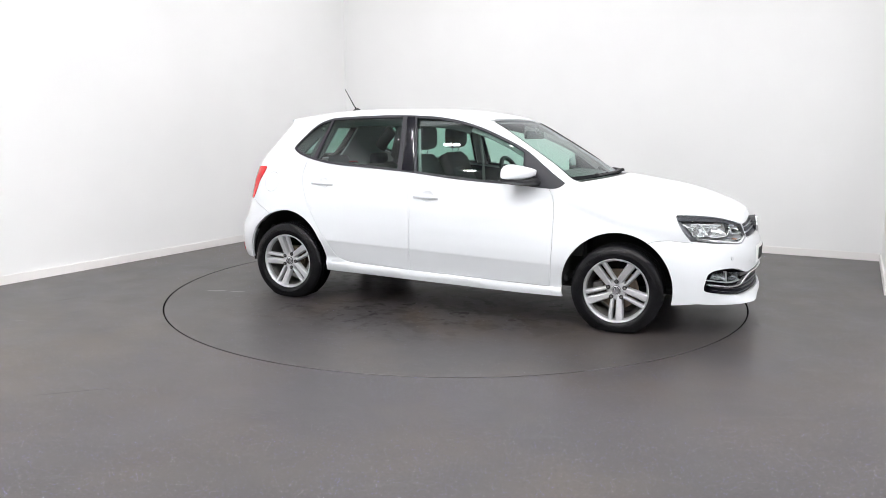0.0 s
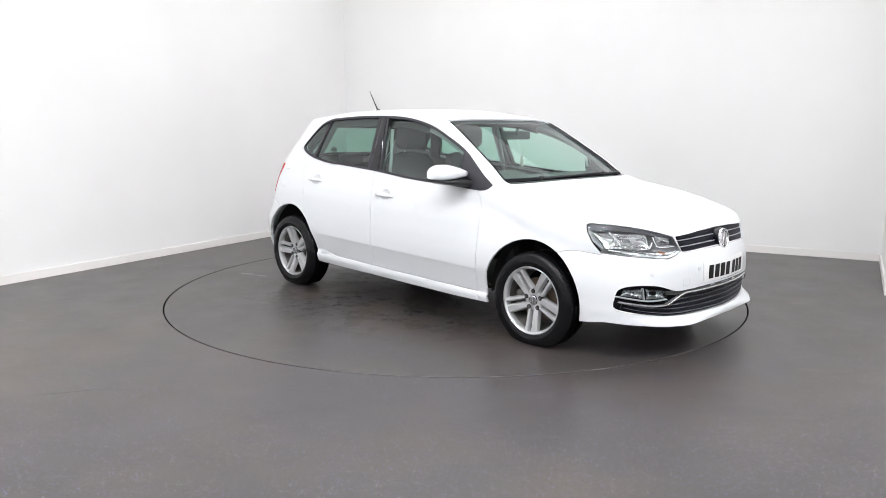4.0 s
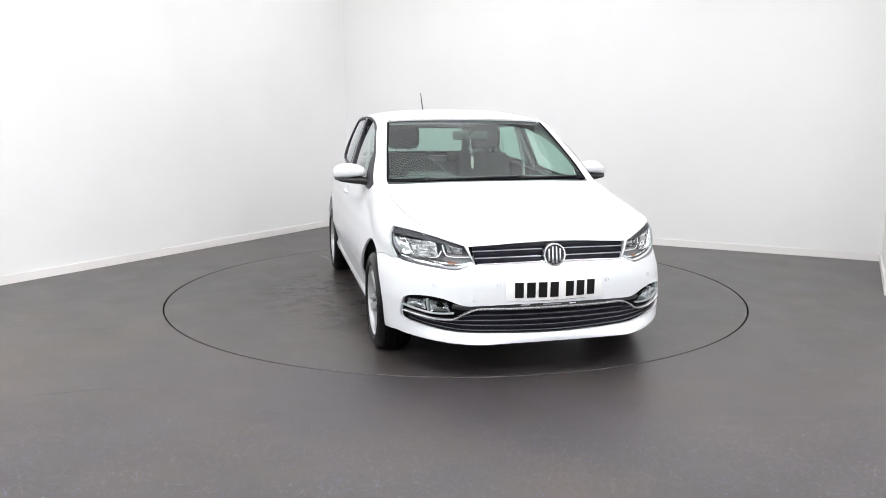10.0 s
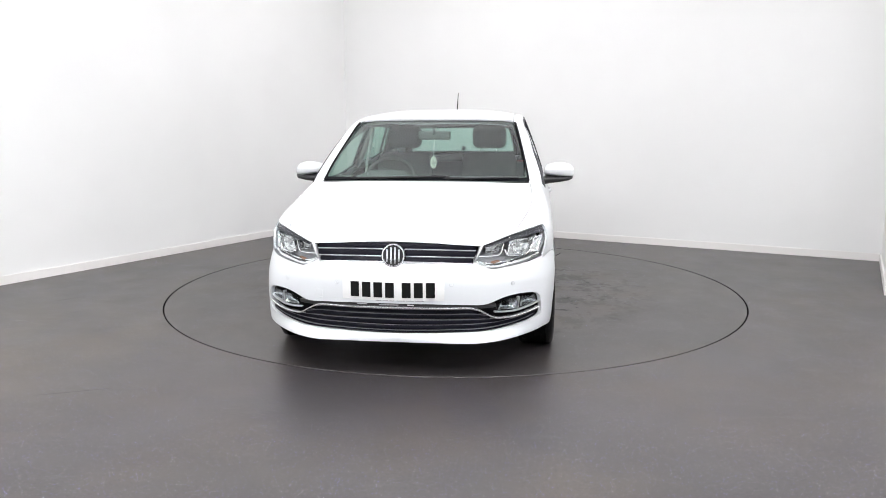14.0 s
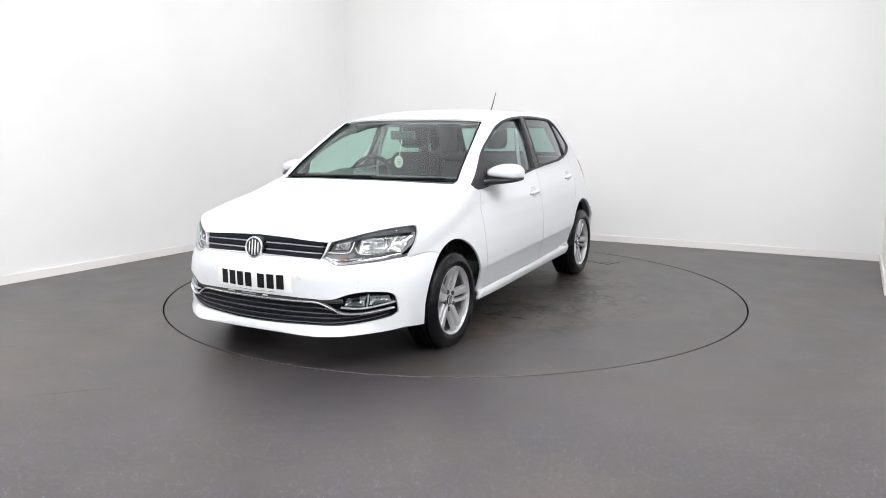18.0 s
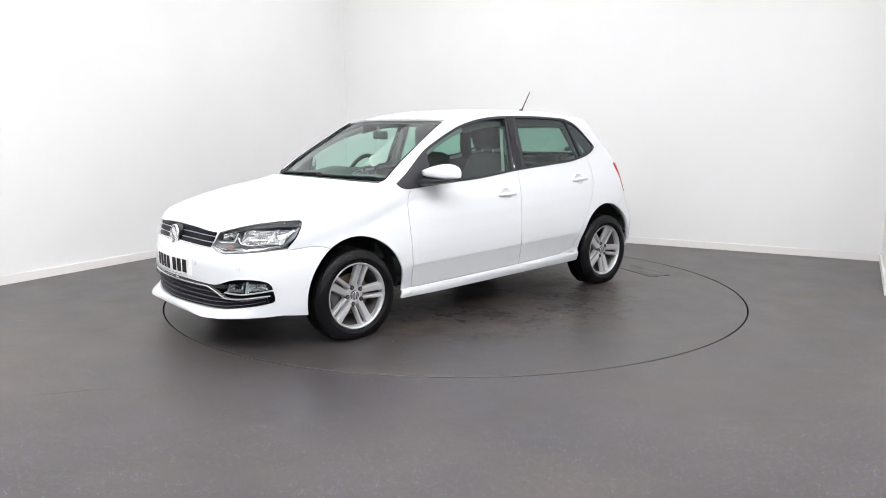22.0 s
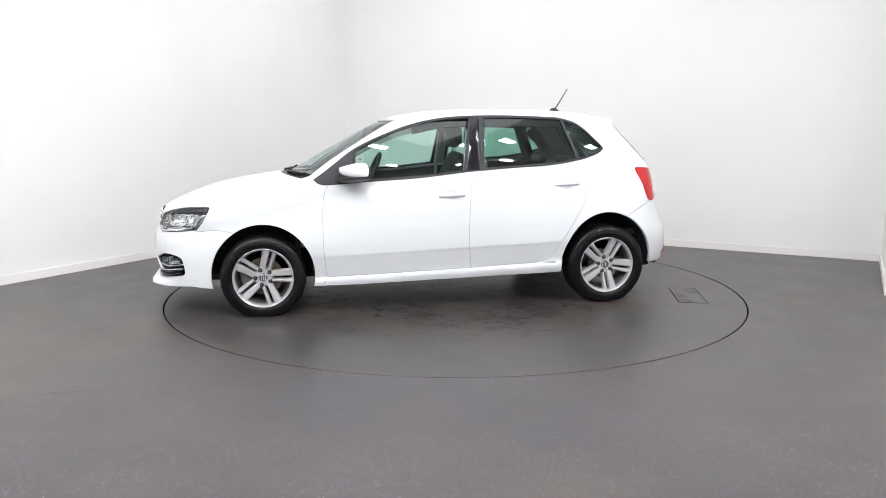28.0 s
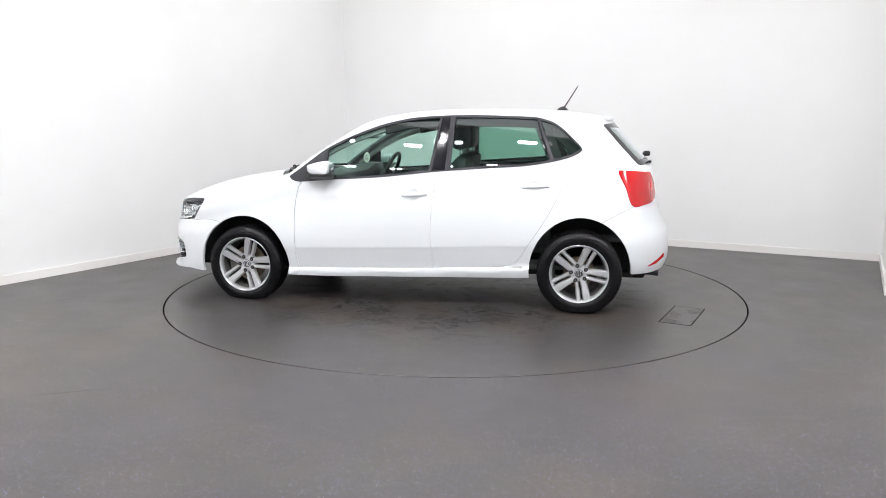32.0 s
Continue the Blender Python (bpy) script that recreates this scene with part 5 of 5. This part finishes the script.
# ---- door mirrors, handles, fuel flap ----
def make_mirror(s):
    root = new("door_mirror")
    root.parent = car

    def shell(name, prof, material, slope=0.0):
        bm = bmesh.new()
        rows = []
        for y, x0, x1, z0, z1 in prof:
            row = []
            for k in range(20):
                w = 2 * math.pi * k / 20
                cx, cz = math.copysign(abs(math.cos(w)) ** 0.52, math.cos(w)), math.copysign(abs(math.sin(w)) ** 0.52, math.sin(w))
                row.append(bm.verts.new(((x0 + x1) / 2 + (x1 - x0) / 2 * cx, s * y, (z0 + z1) / 2 + (z1 - z0) / 2 * cz - slope * (z1 - z0) * max(cz, 0.0) * ((cx + 1) / 2) ** 1.5)))
            rows.append(row)
        for p, q in zip(rows, rows[1:]):
            for k in range(20):
                j = (k + 1) % 20
                bm.faces.new((p[k], p[j], q[j], q[k]))
        bm.faces.new(rows[0])
        bm.faces.new(rows[-1])
        bmesh.ops.recalc_face_normals(bm, faces=bm.faces)
        return part(name, bm, material, root, sharp=50)

    shell("mirror_cap", ((0.765, 0.57, 0.66, 0.974, 1.010), (0.778, 0.538, 0.694, 0.970, 1.034), (0.81, 0.526, 0.708, 0.967, 1.046), (0.85, 0.522, 0.706, 0.962, 1.053), (0.89, 0.518, 0.692, 0.957, 1.054), (0.925, 0.516, 0.668, 0.954, 1.048), (0.952, 0.516, 0.632, 0.955, 1.034), (0.966, 0.518, 0.590, 0.962, 1.012)), PAINT, 0.38)
    shell("mirror_base", ((0.705, 0.60, 0.735, 0.893, 0.924), (0.76, 0.556, 0.728, 0.903, 0.956), (0.80, 0.518, 0.720, 0.914, 0.971), (0.87, 0.511, 0.708, 0.922, 0.966), (0.93, 0.508, 0.668, 0.932, 0.961), (0.958, 0.510, 0.61, 0.942, 0.962)), BLACK, 0.15)
    shell("mirror_glass", ((0.785, 0.523, 0.530, 0.962, 1.026), (0.86, 0.517, 0.526, 0.960, 1.030), (0.925, 0.513, 0.520, 0.968, 1.020)), CHROME)


def make_handle(cx, cz, s):
    root = new("door_handle")
    root.parent = car
    bm = bmesh.new()
    rows = []
    for i in range(7):
        f = i / 6
        row = []
        for k in range(28):
            w = 2 * math.pi * k / 28
            row.append(bm.verts.new(on_side(cx + 0.049 * f * math.cos(w), cz + 0.038 * f * math.sin(w) if f else cz + 0.0001, s, 0.0012 - 0.014 * (1 - f**2.2))) if f else None)
        rows.append(row)
    mid = bm.verts.new(on_side(cx, cz, s, -0.0128))
    for k in range(28):
        j = (k + 1) % 28
        bm.faces.new((mid, rows[1][k], rows[1][j]))
        for p, q in zip(rows[1:], rows[2:]):
            bm.faces.new((p[k], q[k], q[j], p[j]))
    bmesh.ops.recalc_face_normals(bm, faces=bm.faces)
    part("handle_recess", bm, PAINT, root)
    bm = bmesh.new()
    rows = []
    for i in range(17):
        f = i / 16 * 2 - 1
        lift = 0.014 * (1 - abs(f) ** 3) + 0.004
        x, z = cx - 0.008 + f * 0.094, cz - 0.006 - 0.004 * f
        h = 0.0135 * (1 - 0.45 * abs(f) ** 3)
        rows.append([bm.verts.new(on_side(x, z + dz * h, s, lift + do)) for dz, do in ((-1, -0.006), (-0.8, 0.001), (0, 0.005), (0.8, 0.001), (1, -0.006), (0.6, -0.011), (-0.6, -0.011))])
    for p, q in zip(rows, rows[1:]):
        for k in range(7):
            j = (k + 1) % 7
            bm.faces.new((p[k], p[j], q[j], q[k]))
    bm.faces.new(rows[0])
    bm.faces.new(rows[-1])
    bmesh.ops.recalc_face_normals(bm, faces=bm.faces)
    part("handle_bar", bm, PAINT, root, sharp=70)


for s in (1, -1):
    make_mirror(s)
    make_handle(-0.064, 0.818, s)
    make_handle(-0.918, 0.884, s)

# ---- wipers ----
for y0, y1 in ((-0.44, 0.14), (0.16, 0.60)):
    place = []
    for f in (0.0, 0.5, 1.0):
        y = y0 + (y1 - y0) * f
        x = bow_x(1.088 - 0.022 * f, y)
        place.append((x, y, float(top_z(np.array([x]), np.array([y]))[0]) + 0.009))
    wiper = part("wiper", tube_bm(spline(place, 0.05), 0.006, 8), BLACK, car)
    part("wiper_blade", tube_bm([Vector(p) + Vector((-0.012, 0.0, -0.003)) for p in spline([place[0], place[1], place[2]], 0.05)], 0.0045, 6), TRIM, wiper)
    part("wiper_pivot", placed(lathe_bm([(0.0005, 0.02), (0.014, 0.016), (0.017, 0.0), (0.0005, 0.0)], 16, "Z"), Matrix.Translation(place[0])), BLACK, wiper)

# ---- cabin ----
FABRIC = mat("dark_fabric", (0.055, 0.056, 0.058), 0.9)
bump(FABRIC, noise_of(FABRIC, 300, 2), 0.08, 0.001)
DASH = mat("dark_dashboard", (0.062, 0.064, 0.066), 0.55)
bump(DASH, noise_of(DASH, 260, 2), 0.2, 0.0008)
LINING = mat("grey_headlining", (0.33, 0.33, 0.32), 0.95)
PILLAR = mat("pillar_trim", (0.30, 0.30, 0.30), 0.8)
DM, DP, DN, DV = DECK
panel("headlining", DM["roof"], DP, DN, LINING, car, 0.0, 0.035, 2)
for mir, (made, pts, nrm, _) in ((0, LEFT), (1, RIGHT)):
    panel("pillar_trim", made["rest"], pts, nrm, PILLAR, car, 0.0, 0.024, mir)
    panel("boot_trim", made["tail_lamp"], pts, nrm, DASH, car, 0.0, 0.045, mir)
    panel("rail_trim", DM["rest"], DP, DN, PILLAR, car, 0.0, 0.022, mir)
    panel("door_trim", made["front_door"], pts, nrm, DASH, car, 0.0, 0.06, mir)
    panel("door_trim", made["rear_door"], pts, nrm, DASH, car, 0.0, 0.06, mir)
    panel("b_pillar_trim", made["b_pillar"], pts, nrm, PILLAR, car, 0.02, 0.03, mir)
panel("tailgate_trim", LEFT[0]["tailgate"], LEFT[1], LEFT[2], PILLAR, car, 0.0, 0.03, 2)


def side_strip(name, line, width, depth, s, material):
    """A padded trim along the inside of the body's side: line of (x, z), depth metres inwards."""
    line = [tuple(p) for p in spline(line, 0.04)]
    bm = bmesh.new()
    rows = []
    for i, (x, z) in enumerate(line):
        x0, z0 = line[max(i - 1, 0)]
        x1, z1 = line[min(i + 1, len(line) - 1)]
        t = Vector((x1 - x0, z1 - z0)).normalized()
        n = Vector((-t.y, t.x)) * width / 2
        rows.append([bm.verts.new(on_side(x + n.x * k, min(z + n.y * k, 1.375), s, -d)) for k, d in ((1, depth), (1, depth + 0.015), (0.6, depth + 0.028), (-0.6, depth + 0.028), (-1, depth + 0.015), (-1, depth))])
    for p, q in zip(rows, rows[1:]):
        for i in range(6):
            j = (i + 1) % 6
            bm.faces.new((p[i], p[j], q[j], q[i]))
    bm.faces.new(rows[0][::-1])
    bm.faces.new(rows[-1])
    bmesh.ops.recalc_face_normals(bm, faces=bm.faces)
    return part(name, bm, material, car, sharp=50)


DARK_TRIM = mat("dark_pillar_trim", (0.022, 0.022, 0.024), 0.8)
for s in (1, -1):
    side_strip("roof_rail_trim", [(-1.02, 1.306), (-0.93, 1.328), (-0.62, 1.341), (-0.22, 1.340), (0.0, 1.324), (0.19, 1.284)], 0.068, 0.03, s, DARK_TRIM)
    side_strip("a_pillar_trim", [(0.19, 1.287), (0.40, 1.215), (0.60, 1.117), (0.79, 0.975)], 0.045, 0.028, s, PILLAR)
    side_strip("c_pillar_trim", [(-0.945, 1.33), (-1.01, 1.18), (-1.075, 1.03)], 0.10, 0.035, s, DARK_TRIM)
    side_strip("c_pillar_trim", [(-1.05, 1.29), (-1.15, 1.20), (-1.215, 1.12)], 0.10, 0.035, s, DARK_TRIM)


def loft_y(name, sections, material, parent, sharp=45):
    """A solid across the car through sections (y, [(x, z), ...])."""
    bm = bmesh.new()
    rows = [[bm.verts.new((x, y, z)) for x, z in prof] for y, prof in sections]
    n = len(rows[0])
    for p, q in zip(rows, rows[1:]):
        for i in range(n):
            j = (i + 1) % n
            bm.faces.new((p[i], p[j], q[j], q[i]))
    bm.faces.new(rows[0][::-1])
    bm.faces.new(rows[-1])
    bmesh.ops.recalc_face_normals(bm, faces=bm.faces)
    return part(name, bm, material, parent, sharp=sharp)


dash = [(0.98, 0.90), (0.80, 0.945), (0.62, 0.955), (0.55, 0.935), (0.52, 0.86), (0.56, 0.70), (0.60, 0.45), (0.98, 0.45)]
hump = [(0.98, 0.90), (0.80, 0.955), (0.60, 0.990), (0.50, 0.985), (0.48, 0.90), (0.56, 0.70), (0.60, 0.45), (0.98, 0.45)]
loft_y("dashboard", [(-0.66, dash), (-0.50, dash), (-0.44, hump), (-0.20, hump), (-0.14, dash), (0.66, dash)], DASH, car)
part("cabin_floor", box_bm(2.4, 1.36, 0.04, (-0.3, 0, 0.30), bevel=0.01), DASH, car)
part("centre_console", box_bm(0.75, 0.16, 0.26, (0.25, 0, 0.45), bevel=0.03), DASH, car)
part("bulkhead", box_bm(0.03, 1.30, 0.55, (1.0, 0, 0.62), bevel=0.01), UNDER, car)


def make_seat(y, x):
    seat = new("front_seat")
    seat.parent = car
    part("cushion", box_bm(0.48, 0.47, 0.17, (x + 0.36, y, 0.47), bevel=0.06, seg=4, turn=Matrix.Rotation(radians(-8), 4, "Y")), FABRIC, seat)
    back = [(-0.02, 0.48), (0.10, 0.46), (0.12, 0.62), (0.06, 0.85), (-0.03, 1.05), (-0.07, 1.085), (-0.12, 1.06), (-0.10, 0.85), (-0.06, 0.6)]
    widths = ((-0.22, 0.86), (-0.20, 0.97), (-0.15, 1.0), (0.15, 1.0), (0.20, 0.97), (0.22, 0.86))
    mid = np.mean(back, 0)
    loft_y("backrest", [(y + w, [(x + 0.05 + mid[0] + (px_ - mid[0]) * k, mid[1] + (pz_ - mid[1]) * k) for px_, pz_ in back]) for w, k in widths], FABRIC, seat, 60)
    head = part("headrest", box_bm(0.125, 0.27, 0.185, (x, y, 1.212), bevel=0.058, seg=6), FABRIC, seat)
    for d in (-0.06, 0.06):
        part("headrest_post", tube_bm([(x - 0.01, y + d, 1.04), (x, y + d, 1.16)], 0.006, 8), CHROME, head)
    part("seat_base", box_bm(0.42, 0.40, 0.14, (x + 0.36, y, 0.35), bevel=0.02), DASH, seat)
    side_y = math.copysign(0.62, y)
    part("seat_belt", tube_bm([(-0.225, side_y * 0.95, 1.27), (-0.20, side_y * 1.03, 1.0), (-0.19, side_y * 1.06, 0.6)], 0.013, 6), GREY_BELT, seat)
    return seat


GREY_BELT = mat("grey_belt", (0.45, 0.46, 0.46), 0.8)
make_seat(-0.34, -0.30)
make_seat(0.34, -0.33)
bench = new("rear_bench")
bench.parent = car
part("cushion", box_bm(0.50, 1.22, 0.18, (-0.78, 0, 0.47), bevel=0.06, seg=4), FABRIC, bench)
bk = [(-0.98, 0.50), (-0.88, 0.48), (-0.90, 0.62), (-1.02, 0.955), (-1.06, 0.985), (-1.12, 0.955), (-1.06, 0.6)]
loft_y("backrest", [(-0.60, bk), (-0.2, bk), (0.2, bk), (0.60, bk)], FABRIC, bench, 60)
for y in (-0.33, 0.33):
    part("headrest", box_bm(0.08, 0.24, 0.09, (-1.06, y, 1.025), bevel=0.035, seg=4), FABRIC, bench)
part("parcel_shelf", box_bm(0.46, 1.10, 0.02, (-1.34, 0, 0.955), bevel=0.006), DASH, car)
part("boot_floor", box_bm(0.7, 1.2, 0.04, (-1.4, 0, 0.50), bevel=0.01), DASH, car)

wheel = new("steering_wheel")
wheel.parent = car
b = bmesh.new()
rows = []
for k in range(40):
    w = 2 * math.pi * k / 40
    c = Vector((0, 0.178 * math.cos(w), 0.178 * math.sin(w)))
    rows.append([b.verts.new(c + 0.0165 * (math.cos(v) * c.normalized() + math.sin(v) * Vector((1, 0, 0)))) for v in [2 * math.pi * i / 10 for i in range(10)]])
for k in range(40):
    p, q = rows[k], rows[(k + 1) % 40]
    for i in range(10):
        j = (i + 1) % 10
        b.faces.new((p[i], p[j], q[j], q[i]))
tilt = Matrix.Translation((0.40, -0.33, 0.905)) @ Matrix.Rotation(radians(-24), 4, "Y")
part("wheel_rim", placed(b, tilt), BLACK, wheel)
part("wheel_boss", placed(box_bm(0.05, 0.15, 0.12, (0.02, 0, -0.01), bevel=0.02, seg=3), tilt), DASH, wheel)
for w in (90, -90, 180):
    part("wheel_spoke", placed(box_bm(0.02, 0.035, 0.10, (0.012, 0, 0.115), bevel=0.006), tilt @ Matrix.Rotation(radians(w), 4, "X")), TRIM, wheel)
part("steering_column", tube_bm([(0.42, -0.33, 0.895), (0.62, -0.33, 0.80)], 0.05, 14), DASH, wheel)

inside_mirror = new("rear_view_mirror")
inside_mirror.parent = car
turned = Matrix.Translation((0.447, 0, 1.228)) @ Matrix.Rotation(radians(-16), 4, "Z")
part("mirror_shell", placed(box_bm(0.03, 0.245, 0.062, bevel=0.014, seg=3), turned), DASH, inside_mirror)
part("mirror_glass", placed(box_bm(0.004, 0.225, 0.05, (-0.015, 0, 0), bevel=0.001), turned), CHROME, inside_mirror)
part("mirror_stem", tube_bm([(0.452, 0, 1.235), (0.47, 0, 1.285)], 0.012, 10), DASH, inside_mirror)
CARD = mat("card_cream", (0.80, 0.77, 0.70), 0.7)
tag = new("air_freshener")
tag.parent = car
part("cord", tube_bm([(0.462, 0.0, 1.20), (0.506, 0.001, 1.075)], 0.0022, 6), PLATE, tag)
card = part("card", placed(lathe_bm([(0.0005, 0.003), (0.0375, 0.003), (0.039, 0.0), (0.0375, -0.003), (0.0005, -0.003)], 32, "Y"), Matrix.Translation((0.510, 0.001, 1.042)) @ Matrix.Rotation(radians(-30), 4, "Z") @ Matrix.Diagonal((0.9, 1, 1.1, 1))), CARD, tag, "oval cream card air freshener hanging from the mirror")
for dz, w in ((0.016, 0.026), (0.002, 0.036), (-0.007, 0.036), (-0.018, 0.022)):
    for k in (1, -1):
        part("print_bar", placed(box_bm(w, 0.0006, 0.004, (0, k * 0.0035, dz), seg=1), Matrix.Translation((0.510, 0.001, 1.042)) @ Matrix.Rotation(radians(-30), 4, "Z")), GREY_INK, card)


def motions():
    rows_car, rows_disc = [], []
    for k in range(33):
        t = CLIP * k / 32
        m = pose(0, 0, 0, 0, 0, heading(t))
        rows_disc.append((t, m))
        rows_car.append((t, m @ pose(CAR_X, CAR_Y, 0)))
    walk(turntable, rows_disc)
    walk(car, rows_car)


motions()
